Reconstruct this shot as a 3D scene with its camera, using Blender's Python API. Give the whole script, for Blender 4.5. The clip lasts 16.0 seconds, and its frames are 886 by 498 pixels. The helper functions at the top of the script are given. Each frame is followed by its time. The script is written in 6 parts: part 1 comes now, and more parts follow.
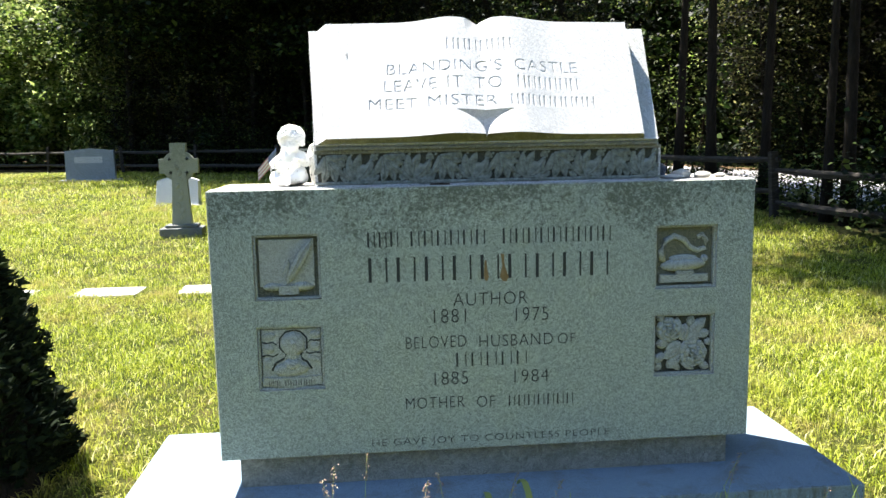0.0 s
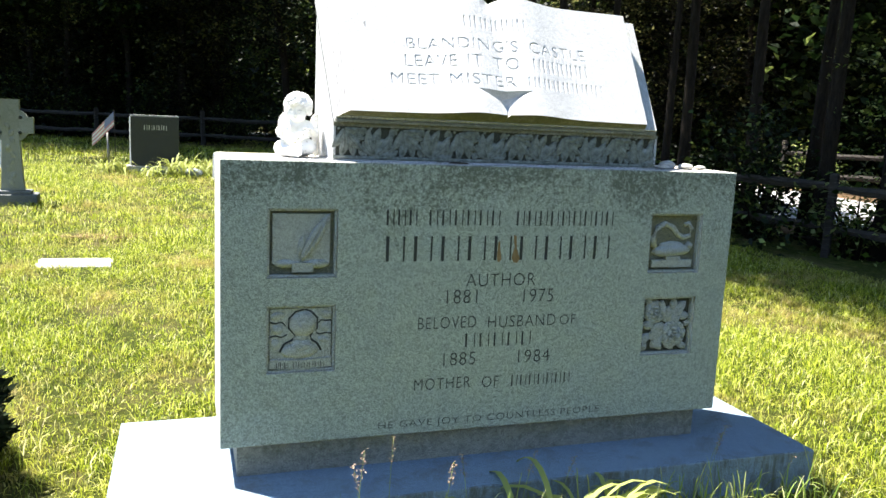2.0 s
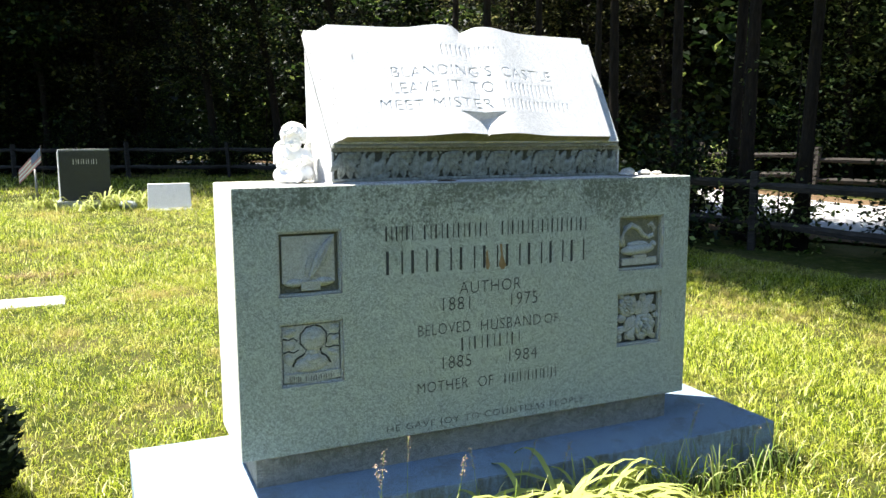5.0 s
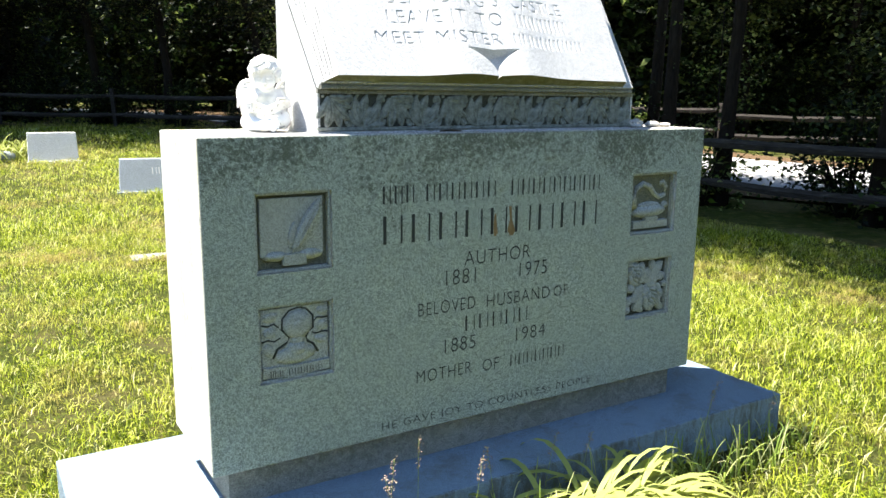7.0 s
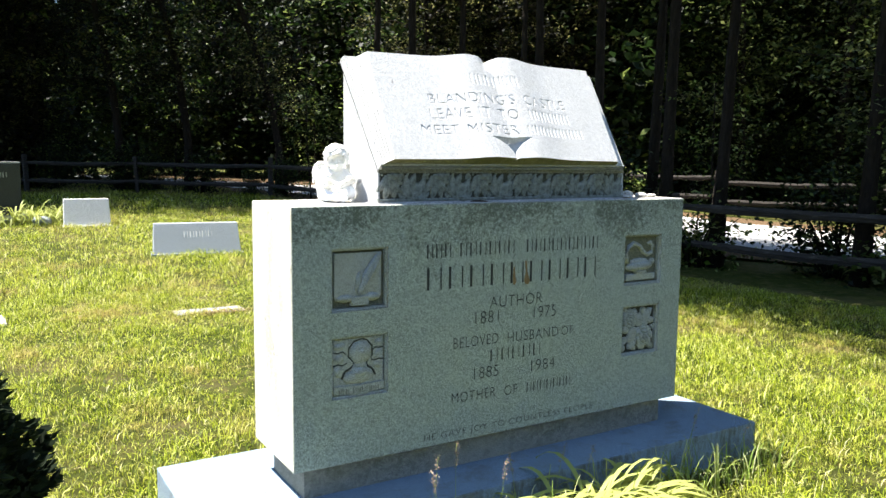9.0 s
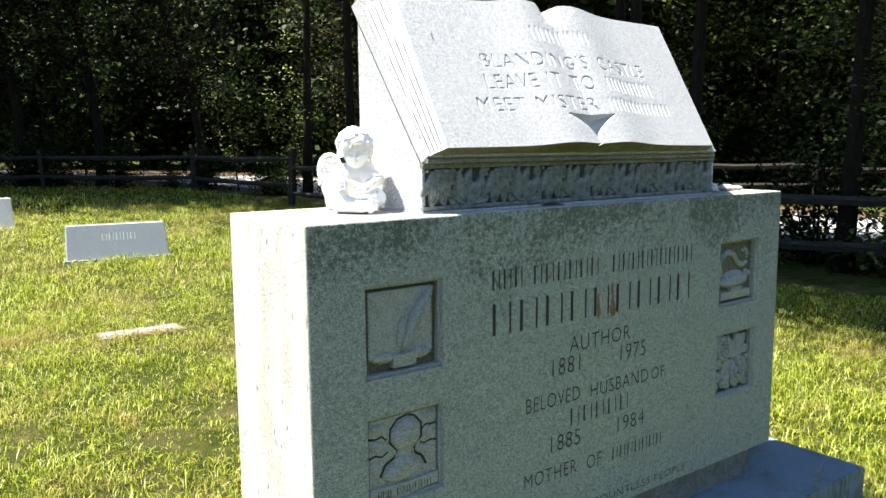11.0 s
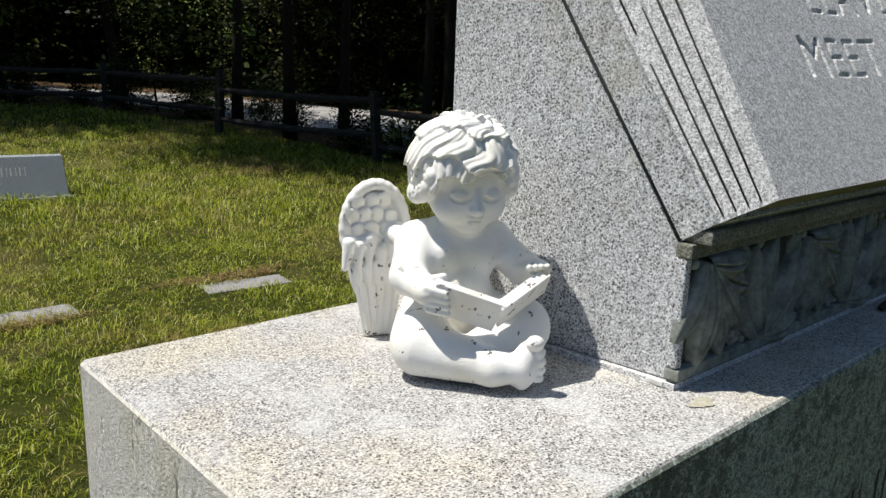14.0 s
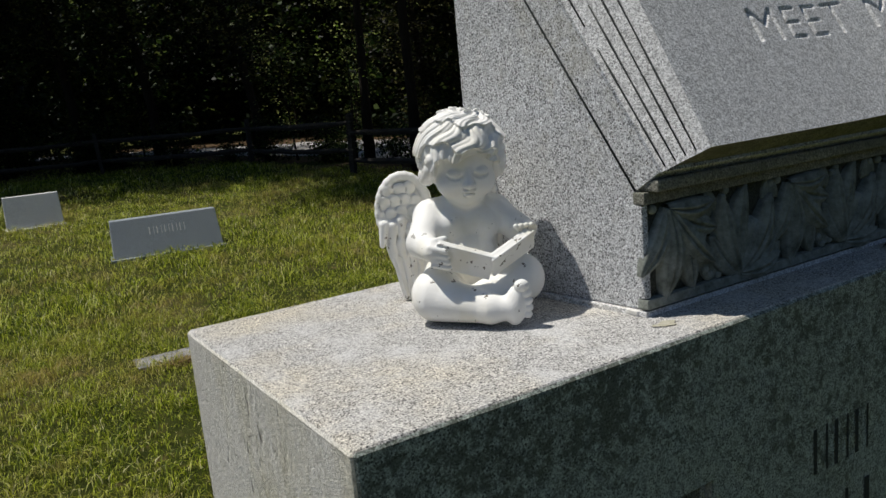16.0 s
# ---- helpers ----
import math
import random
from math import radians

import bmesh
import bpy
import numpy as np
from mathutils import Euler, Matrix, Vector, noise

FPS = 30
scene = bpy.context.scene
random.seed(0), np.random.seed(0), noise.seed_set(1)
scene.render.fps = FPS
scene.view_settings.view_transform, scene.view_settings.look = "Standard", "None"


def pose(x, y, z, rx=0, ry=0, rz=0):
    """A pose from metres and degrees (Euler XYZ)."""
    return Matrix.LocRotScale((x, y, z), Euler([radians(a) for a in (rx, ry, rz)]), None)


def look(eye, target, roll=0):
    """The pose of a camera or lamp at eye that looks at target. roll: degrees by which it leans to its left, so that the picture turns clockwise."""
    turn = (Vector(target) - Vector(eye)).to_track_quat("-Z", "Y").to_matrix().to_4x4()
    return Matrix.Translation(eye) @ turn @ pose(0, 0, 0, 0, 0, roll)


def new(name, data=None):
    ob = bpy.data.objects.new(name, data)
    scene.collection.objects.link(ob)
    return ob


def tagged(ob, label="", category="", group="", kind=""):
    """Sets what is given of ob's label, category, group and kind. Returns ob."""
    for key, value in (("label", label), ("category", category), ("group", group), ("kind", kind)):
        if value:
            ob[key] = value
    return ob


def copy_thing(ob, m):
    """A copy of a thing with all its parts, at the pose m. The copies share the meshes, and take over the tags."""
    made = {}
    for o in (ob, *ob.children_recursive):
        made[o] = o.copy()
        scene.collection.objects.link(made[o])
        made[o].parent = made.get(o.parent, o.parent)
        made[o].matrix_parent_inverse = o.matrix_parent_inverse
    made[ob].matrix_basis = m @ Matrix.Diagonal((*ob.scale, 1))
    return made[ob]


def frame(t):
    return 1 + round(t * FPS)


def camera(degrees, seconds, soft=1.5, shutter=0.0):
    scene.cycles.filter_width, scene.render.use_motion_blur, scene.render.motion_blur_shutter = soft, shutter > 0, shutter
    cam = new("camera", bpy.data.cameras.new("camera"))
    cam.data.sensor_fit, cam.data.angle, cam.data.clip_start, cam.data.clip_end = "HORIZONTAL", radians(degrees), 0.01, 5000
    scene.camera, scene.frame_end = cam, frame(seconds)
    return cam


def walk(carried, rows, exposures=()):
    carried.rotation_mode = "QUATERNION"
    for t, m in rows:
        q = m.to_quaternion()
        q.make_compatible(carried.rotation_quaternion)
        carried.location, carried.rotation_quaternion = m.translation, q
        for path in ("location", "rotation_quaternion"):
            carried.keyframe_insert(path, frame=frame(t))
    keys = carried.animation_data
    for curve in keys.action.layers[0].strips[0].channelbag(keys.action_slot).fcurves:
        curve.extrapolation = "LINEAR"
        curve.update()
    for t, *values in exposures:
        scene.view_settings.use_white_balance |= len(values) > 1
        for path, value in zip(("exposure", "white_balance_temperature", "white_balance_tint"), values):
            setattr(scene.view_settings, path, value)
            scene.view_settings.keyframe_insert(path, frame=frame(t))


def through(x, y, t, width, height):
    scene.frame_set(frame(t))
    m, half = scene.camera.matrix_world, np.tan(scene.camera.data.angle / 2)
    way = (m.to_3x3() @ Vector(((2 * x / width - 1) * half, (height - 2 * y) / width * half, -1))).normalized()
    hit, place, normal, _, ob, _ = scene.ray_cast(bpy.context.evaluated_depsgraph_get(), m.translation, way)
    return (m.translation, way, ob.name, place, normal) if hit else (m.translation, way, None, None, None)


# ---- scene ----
cam = camera(59.0, 16.0)
PATH = [
    (0, (-0.073, -0.012, 1.441), (0.093, 1.963, 1.166), -1.1),
    (0.5, (-0.239, -0.016, 1.45), (0.009, 1.952, 1.19), 2.3),
    (1, (-0.487, -0.127, 1.432), (0.021, 1.782, 1.12), 2.3),
    (1.5, (-0.665, -0.034, 1.425), (-0.123, 1.867, 1.119), 3.9),
    (2, (-0.785, 0.164, 1.425), (-0.159, 2.036, 1.107), 2.6),
    (2.5, (-0.968, 0.14, 1.461), (-0.241, 1.974, 1.132), -0.5),
    (3, (-1.088, 0.095, 1.467), (-0.272, 1.902, 1.205), -0.7),
    (3.5, (-1.115, 0.055, 1.453), (-0.307, 1.864, 1.177), 0.6),
    (4, (-1.106, 0.021, 1.451), (-0.322, 1.835, 1.145), 0.4),
    (4.2, (-1.108, 0.015, 1.451), (-0.334, 1.836, 1.16), 0.7),
    (6.3, (-1.069, 0.429, 1.408), (-0.206, 2.211, 1.126), -2.8),
    (6.5, (-1.095, 0.573, 1.41), (-0.181, 2.318, 1.065), -1.2),
    (7, (-1.223, 0.652, 1.403), (-0.194, 2.322, 1.013), 0.7),
    (7.5, (-1.443, 0.661, 1.446), (-0.284, 2.26, 1.129), 4.1),
    (8, (-1.54, 0.393, 1.445), (-0.462, 2.052, 1.149), 1.5),
    (8.5, (-1.631, 0.15, 1.448), (-0.591, 1.833, 1.154), -1.3),
    (8.7, (-1.663, 0.111, 1.455), (-0.658, 1.825, 1.225), 0.1),
    (10.8, (-1.545, 1.051, 1.447), (-0.344, 2.622, 1.151), 1.0),
    (11, (-1.499, 1.195, 1.459), (-0.309, 2.781, 1.197), -0.4),
    (11.5, (-1.412, 1.502, 1.489), (-0.196, 3.052, 1.146), -1.0),
    (12, (-1.37, 1.852, 1.523), (-0.02, 3.3, 1.24), 0.2),
    (12.5, (-1.276, 2.067, 1.54), (0.092, 3.493, 1.231), -0.5),
    (13, (-1.023, 2.271, 1.543), (0.206, 3.82, 1.243), -2.2),
    (13.5, (-0.887, 2.425, 1.549), (0.338, 3.956, 1.159), -0.0),
    (14, (-0.884, 2.551, 1.551), (0.425, 3.993, 1.099), 1.9),
    (14.5, (-0.896, 2.574, 1.552), (0.442, 3.984, 1.082), 3.1),
    (15, (-0.893, 2.547, 1.56), (0.437, 3.975, 1.122), 1.2),
    (15.5, (-0.875, 2.452, 1.569), (0.306, 4.023, 1.201), -1.3),
    (16, (-0.886, 2.325, 1.526), (0.145, 3.996, 1.146), -5.4),
]
EXPOSURES = [(0, 2.2), (4.2, 2.2), (7.5, 2.08), (8.7, 2.0), (11.0, 1.85), (11.6, 1.7), (12.0, 1.48), (12.5, 1.3), (13.0, 0.97), (13.6, 0.62), (14.3, 0.13), (15.2, -0.05), (16, -0.17)]
walk(cam, [(t, look(eye, target, roll)) for t, eye, target, roll in PATH], EXPOSURES)

# ---- light ----
world = bpy.data.worlds.new("sky")
scene.world = world
world.use_nodes = True
wn = world.node_tree.nodes
sky = wn.new("ShaderNodeTexSky")
sky.sky_type, sky.sun_disc = "NISHITA", False
sky.sun_elevation, sky.sun_rotation = radians(65), radians(-50)
sky.dust_density, sky.ozone_density = 0.1, 1.2
world.node_tree.links.new(sky.outputs[0], wn["Background"].inputs[0])
wn["Background"].inputs[1].default_value = 0.08
SUN_WAY = Vector((-0.77, 0.64, 0.0)).normalized() * math.cos(radians(65)) + Vector((0, 0, math.sin(radians(65))))
sun = new("sun", bpy.data.lights.new("sun", "SUN"))
sun.data.energy, sun.data.angle, sun.data.color = 4.6, radians(0.53), (1.0, 0.955, 0.88)
sun.matrix_world = look(SUN_WAY * 40, (0, 0, 0))

GROUND = -0.03


# ---- materials ----
class Nodes:
    """A small builder for a procedural material."""

    def __init__(self, name, rough=0.8, metal=0.0, spec=0.3):
        self.mat = bpy.data.materials.new(name)
        self.mat.use_nodes = True
        self.tree = self.mat.node_tree
        self.bsdf = self.tree.nodes["Principled BSDF"]
        self.bsdf.inputs["Roughness"].default_value = rough
        self.bsdf.inputs["Metallic"].default_value = metal
        self.bsdf.inputs["Specular IOR Level"].default_value = spec
        self.pos = self.tree.nodes.new("ShaderNodeTexCoord").outputs["Object"]

    def link(self, a, b):
        self.tree.links.new(a, b)

    def put(self, socket, value):
        if isinstance(value, bpy.types.NodeSocket):
            self.link(value, socket)
        elif isinstance(value, tuple) and len(value) == 3 and socket.type == "RGBA":
            socket.default_value = (*value, 1)
        else:
            socket.default_value = value

    def noise(self, scale, detail=4.0, rough=0.55, at=None, warp=0.0):
        n = self.tree.nodes.new("ShaderNodeTexNoise")
        n.inputs["Scale"].default_value, n.inputs["Detail"].default_value = scale, detail
        n.inputs["Roughness"].default_value, n.inputs["Distortion"].default_value = rough, warp
        self.link(at or self.pos, n.inputs["Vector"])
        return n.outputs["Fac"]

    def cells(self, scale, at=None, out="Distance"):
        n = self.tree.nodes.new("ShaderNodeTexVoronoi")
        n.inputs["Scale"].default_value = scale
        self.link(at or self.pos, n.inputs["Vector"])
        return n.outputs[out]

    def stretched(self, x, y, z):
        n = self.tree.nodes.new("ShaderNodeMapping")
        n.inputs["Scale"].default_value = (x, y, z)
        self.link(self.pos, n.inputs["Vector"])
        return n.outputs[0]

    def ramp(self, fac, *stops):
        n = self.tree.nodes.new("ShaderNodeValToRGB")
        e = n.color_ramp.elements
        while len(e) < len(stops):
            e.new(0.5)
        for el, (p, c) in zip(e, stops):
            el.position, el.color = p, (*c, 1) if isinstance(c, tuple) else (c, c, c, 1)
        self.put(n.inputs[0], fac)
        return n.outputs[0]

    def math(self, op, a, b=0.0, clamp=False):
        n = self.tree.nodes.new("ShaderNodeMath")
        n.operation, n.use_clamp = op, clamp
        self.put(n.inputs[0], a), self.put(n.inputs[1], b)
        return n.outputs[0]

    def mix(self, fac, a, b, kind="MIX"):
        n = self.tree.nodes.new("ShaderNodeMix")
        n.data_type, n.blend_type = "RGBA", kind
        self.put(n.inputs["Factor"], fac), self.put(n.inputs["A"], a), self.put(n.inputs["B"], b)
        return n.outputs["Result"]

    def axis(self, which, at=None):
        n = self.tree.nodes.new("ShaderNodeSeparateXYZ")
        self.link(at or self.pos, n.inputs[0])
        return n.outputs[which]

    def island(self):
        return self.tree.nodes.new("ShaderNodeNewGeometry").outputs["Random Per Island"]

    def chance(self):
        return self.tree.nodes.new("ShaderNodeObjectInfo").outputs["Random"]

    def bump(self, height, strength=0.3, distance=0.01):
        n = self.tree.nodes.new("ShaderNodeBump")
        n.inputs["Strength"].default_value, n.inputs["Distance"].default_value = strength, distance
        self.put(n.inputs["Height"], height)
        self.link(n.outputs[0], self.bsdf.inputs["Normal"])

    def color(self, value):
        self.put(self.bsdf.inputs["Base Color"], value)
        return self

    def leafy(self, value, through=0.35):
        """Thin leaf: light passes through as well."""
        self.color(value)
        t = self.tree.nodes.new("ShaderNodeBsdfTranslucent")
        m = self.tree.nodes.new("ShaderNodeMixShader")
        self.put(t.inputs[0], value)
        m.inputs[0].default_value = through
        out = self.tree.nodes["Material Output"]
        self.link(self.bsdf.outputs[0], m.inputs[1])
        self.link(t.outputs[0], m.inputs[2])
        self.link(m.outputs[0], out.inputs[0])
        return self


def speckle(m, base, dark, crystals=0.6):
    """Crystals, dark flecks and broad tone of a grey granite. Gives the colour and a height."""
    grain = m.noise(520, 5, 0.8)
    tone = m.ramp(m.axis("X", m.cells(560, out="Color")), (0.0, 0.1), (0.1, 0.22), (0.15, 0.8), (0.8, 1.1), (1.0, 1.45))
    c = m.ramp(grain, (0.41, tuple(x * 0.36 for x in base)), (0.5, base), (0.6, tuple(min(x * 1.35, 0.85) for x in base)))
    c = m.mix(crystals, c, tone, "MULTIPLY")
    c = m.mix(0.6, c, m.ramp(m.noise(130, 4, 0.7), (0.38, 0.66), (0.6, 1.1)), "MULTIPLY")
    fleck = m.math("MULTIPLY", m.ramp(m.cells(330), (0.3, 1.0), (0.38, 0.0)), m.ramp(m.noise(110, 3), (0.42, 0.0), (0.5, 1.0)))
    c = m.mix(fleck, c, dark)
    c = m.mix(m.ramp(m.noise(4, 5, 0.6), (0.35, 0.0), (0.75, 0.28)), c, tuple(x * 0.7 for x in base))
    return c, grain


def granite(name, base, dark, moss=0.0, moss_at=1.28, pits=1.0, rough=0.78, green=(0.085, 0.09, 0.06), crystals=0.6):
    m = Nodes(name, rough, 0, 0.35)
    c, grain = speckle(m, base, dark, crystals)
    if moss:
        spots = m.noise(34, 6, 0.72, warp=0.4)
        patch = m.noise(3.2, 4, 0.6)
        near = m.math("MULTIPLY", m.math("SUBTRACT", m.axis("Z"), moss_at - 0.42), 2.3, True)
        amount = m.math("ADD", m.math("MULTIPLY", near, 0.3), m.math("MULTIPLY", patch, 0.62))
        mask = m.ramp(m.math("MULTIPLY", m.math("ADD", amount, spots), 0.5), (0.49, 0.0), (0.6, 1.0))
        c = m.mix(m.math("MULTIPLY", mask, moss), c, green)
    m.color(c)
    pit = m.ramp(m.cells(110), (0.05, 0.0), (0.3, 1.0))
    m.bump(m.math("ADD", grain, m.math("MULTIPLY", pit, 0.5 * pits)), 0.45 * pits, 0.003)
    return m.mat


def block_granite():
    """The block: lichen-mottled face toned for shade, coarse creamy ends lifted for sun, clean speckled top."""
    m = Nodes("grey_granite", 0.8, 0, 0.3)
    face = m.math("LESS_THAN", m.axis("Y"), 2.8225 - 3.04)
    sides = m.math("ADD", face, m.math("LESS_THAN", m.axis("X"), -0.673 - 0.336), True)
    c, grain = speckle(m, (0.58, 0.57, 0.55), (0.06, 0.06, 0.06), m.math("SUBTRACT", 0.42, m.math("MULTIPLY", sides, 0.12)))
    top = m.math("SUBTRACT", 1.0, sides)
    stain = m.math("MULTIPLY", m.ramp(m.noise(6.5, 4, 0.55), (0.42, 0.0), (0.62, 0.8)), top)
    c = m.mix(stain, c, m.mix(1.0, c, (1.2, 1.12, 0.95), "MULTIPLY"))
    bleached = m.math("MULTIPLY", m.ramp(m.noise(17, 5, 0.6), (0.5, 0.0), (0.68, 0.4)), top)
    c = m.mix(bleached, c, (0.72, 0.72, 0.72))
    scab = m.math("MULTIPLY", m.ramp(m.noise(26, 6, 0.8), (0.66, 0.0), (0.7, 0.7)), top)
    c = m.mix(scab, c, (0.2, 0.19, 0.17))
    # the shaded face is darkened and greened in colour against the sunlit top
    c = m.mix(face, c, (0.81, 0.92, 0.85), "MULTIPLY")
    end = m.math("LESS_THAN", m.axis("X"), -0.673 - 0.336)
    spots = m.noise(80, 6, 0.78, warp=0.3)
    patch = m.noise(3.6, 4, 0.6)
    near = m.math("MULTIPLY", m.math("SUBTRACT", m.axis("Z"), 0.98), 3.4, True)
    amount = m.math("ADD", m.math("MULTIPLY", near, 0.22), m.math("MULTIPLY", patch, 0.5))
    mask = m.ramp(m.math("MULTIPLY", m.math("ADD", amount, spots), 0.5), (0.45, 0.0), (0.5, 1.0))
    mask = m.math("MULTIPLY", m.math("MULTIPLY", mask, face), 0.78)
    c = m.mix(mask, c, (0.075, 0.085, 0.06))
    mottle = m.math("MULTIPLY", m.ramp(m.noise(120, 5, 0.8), (0.52, 0.0), (0.6, 0.55)), face)
    c = m.mix(mottle, c, (0.12, 0.13, 0.11))
    cream = m.math("MULTIPLY", m.ramp(m.noise(5, 5, 0.65, m.stretched(1.0, 1.6, 0.45)), (0.46, 0.0), (0.64, 0.6)), end)
    # strong sun on the end is put in as a paler stone colour
    c = m.mix(m.math("MULTIPLY", end, 0.62), c, (0.76, 0.73, 0.65))
    c = m.mix(cream, c, m.mix(m.ramp(m.noise(130, 4, 0.75), (0.4, 0.0), (0.56, 1.0)), (0.27, 0.25, 0.13), (0.68, 0.62, 0.43)))
    dots = m.math("MULTIPLY", m.ramp(m.noise(30, 4, 0.65, m.stretched(1.6, 1.6, 0.5)), (0.655, 0.0), (0.7, 0.75)), end)
    c = m.mix(dots, c, (0.07, 0.07, 0.06))
    m.color(c)
    rough = m.noise(75, 5, 0.72, m.stretched(1.5, 1.5, 0.75))
    pits = m.math("MULTIPLY", m.ramp(m.noise(30, 4, 0.65, m.stretched(1.6, 1.6, 0.5)), (0.6, 0.0), (0.66, 1.0)), end)
    coarse = m.math("SUBTRACT", m.math("MULTIPLY", rough, end), m.math("MULTIPLY", pits, 0.5))
    m.bump(m.math("ADD", m.math("MULTIPLY", grain, 0.5), m.math("MULTIPLY", coarse, 1.8)), 0.55, 0.006)
    return m.mat


def plinth_granite():
    m = Nodes("plinth_granite", 0.8, 0, 0.35)
    # the blue cast of skylight is put into this base colour
    c, grain = speckle(m, (0.26, 0.35, 0.44), (0.12, 0.14, 0.16), 0.3)
    front = m.math("LESS_THAN", m.axis("Y"), 2.612 - 3.04)
    drips = m.ramp(m.noise(5, 5, 0.7, m.stretched(3.0, 3.0, 0.7)), (0.45, 0.0), (0.62, 0.85))
    c = m.mix(m.math("MULTIPLY", drips, front), c, (0.1, 0.1, 0.07))
    c = m.mix(m.ramp(m.noise(7, 5, 0.7), (0.5, 0.0), (0.68, 0.6)), c, (0.15, 0.145, 0.12))
    m.color(c)
    m.bump(grain, 0.5, 0.003)
    return m.mat


STONE = block_granite()
PLINTH = plinth_granite()
STONE_PLAIN = granite("grey_granite_base", (0.46, 0.47, 0.45), (0.2, 0.2, 0.2), 0.35, 0.4)
STONE_PALE = granite("pale_granite", (0.66, 0.675, 0.685), (0.07, 0.07, 0.07), 0.3, 1.75, green=(0.34, 0.31, 0.19), crystals=0.5)
PAGE = granite("page_granite", (0.84, 0.83, 0.81), (0.3, 0.3, 0.29), pits=0.6, crystals=0.45)
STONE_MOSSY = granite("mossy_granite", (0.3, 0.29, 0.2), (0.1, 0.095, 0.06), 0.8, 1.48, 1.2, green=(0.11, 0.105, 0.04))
STONE_COURSE = granite("stained_granite", (0.35, 0.34, 0.29), (0.11, 0.1, 0.08), 0.5, 0.3)
STONE_DARK = granite("dark_granite", (0.045, 0.05, 0.045), (0.02, 0.02, 0.02), 0.0, rough=0.6)
STONE_BLUE = granite("blue_granite", (0.33, 0.37, 0.4), (0.14, 0.15, 0.17))
MARKER = granite("marker_granite", (0.8, 0.8, 0.79), (0.55, 0.55, 0.54))
FLAT = granite("flat_marker_granite", (0.52, 0.52, 0.51), (0.32, 0.32, 0.31))
FLUSH = granite("flush_marker_granite", (0.34, 0.335, 0.33), (0.16, 0.14, 0.12), 0.5, 0.4, green=(0.15, 0.14, 0.08))
CUT = Nodes("incised_stone", 0.9).color((0.04, 0.044, 0.042)).mat
CUT_PALE = Nodes("incised_pale_stone", 0.9).color((0.3, 0.3, 0.29)).mat
FROSTED = Nodes("frosted_lettering", 0.9).color((0.6, 0.6, 0.58)).mat


def relief_stone():
    m = Nodes("carved_frieze_stone", 0.85)
    n = m.noise(60, 6, 0.7)
    m.color(m.ramp(n, (0.32, (0.11, 0.12, 0.1)), (0.6, (0.31, 0.33, 0.295))))
    m.bump(m.noise(300, 3), 0.4, 0.002)
    return m.mat


CARVED = relief_stone()


def lawn():
    m = Nodes("lawn_soil", 0.95, 0, 0.1)
    a, b, c = m.noise(0.9, 4), m.noise(9, 5, 0.7), m.noise(90, 4, 0.75)
    col = m.ramp(b, (0.3, (0.035, 0.05, 0.008)), (0.55, (0.085, 0.1, 0.018)), (0.75, (0.24, 0.18, 0.07)))
    col = m.mix(m.ramp(a, (0.5, 0.0), (0.68, 0.55)), col, (0.26, 0.2, 0.1))
    col = m.mix(0.6, col, m.ramp(c, (0.3, 0.25), (0.7, 1.0)), "MULTIPLY")
    m.color(col)
    m.bump(c, 0.8, 0.04)
    return m.mat


LAWN = lawn()


def litter():
    m = Nodes("leaf_litter", 0.95, 0, 0.1)
    n = m.cells(14, out="Color")
    f = m.noise(30, 5, 0.7)
    c = m.ramp(f, (0.3, (0.05, 0.035, 0.02)), (0.6, (0.17, 0.11, 0.06)), (0.8, (0.3, 0.2, 0.12)))
    m.color(c)
    m.bump(f, 0.9, 0.04)
    return m.mat


def gravel():
    m = Nodes("gravel_road", 0.95, 0, 0.15)
    f, g = m.noise(45, 5, 0.75), m.noise(2.0, 4)
    c = m.ramp(f, (0.3, (0.26, 0.26, 0.26)), (0.6, (0.43, 0.42, 0.41)), (0.8, (0.58, 0.56, 0.53)))
    m.color(m.mix(m.ramp(g, (0.5, 0.0), (0.7, 0.5)), c, (0.3, 0.24, 0.17)))
    m.bump(f, 0.7, 0.02)
    return m.mat


LITTER, GRAVEL = litter(), gravel()


def blades(name, *stops, through=0.35, rough=0.55, dry=None, sprays=0.0, shade_floor=0.07):
    m = Nodes(name, rough, 0, 0.25)
    c = m.ramp(m.island(), *stops)
    if dry:
        patch = m.math("MULTIPLY", m.ramp(m.noise(0.85, 5, 0.65), (0.47, 0.0), (0.64, 1.0)), m.ramp(m.noise(5.5, 4, 0.7), (0.4, 0.0), (0.6, 0.85)))
        c = m.mix(patch, c, dry)
    if sprays:
        # clumps of lit and shaded foliage are multiplied into the leaf colour
        lit_clumps = m.ramp(m.noise(sprays, 3, 0.6, warp=0.5), (0.46, shade_floor), (0.62, 1.15))
        c = m.mix(1.0, c, lit_clumps, "MULTIPLY")
    return m.leafy(c, through).mat


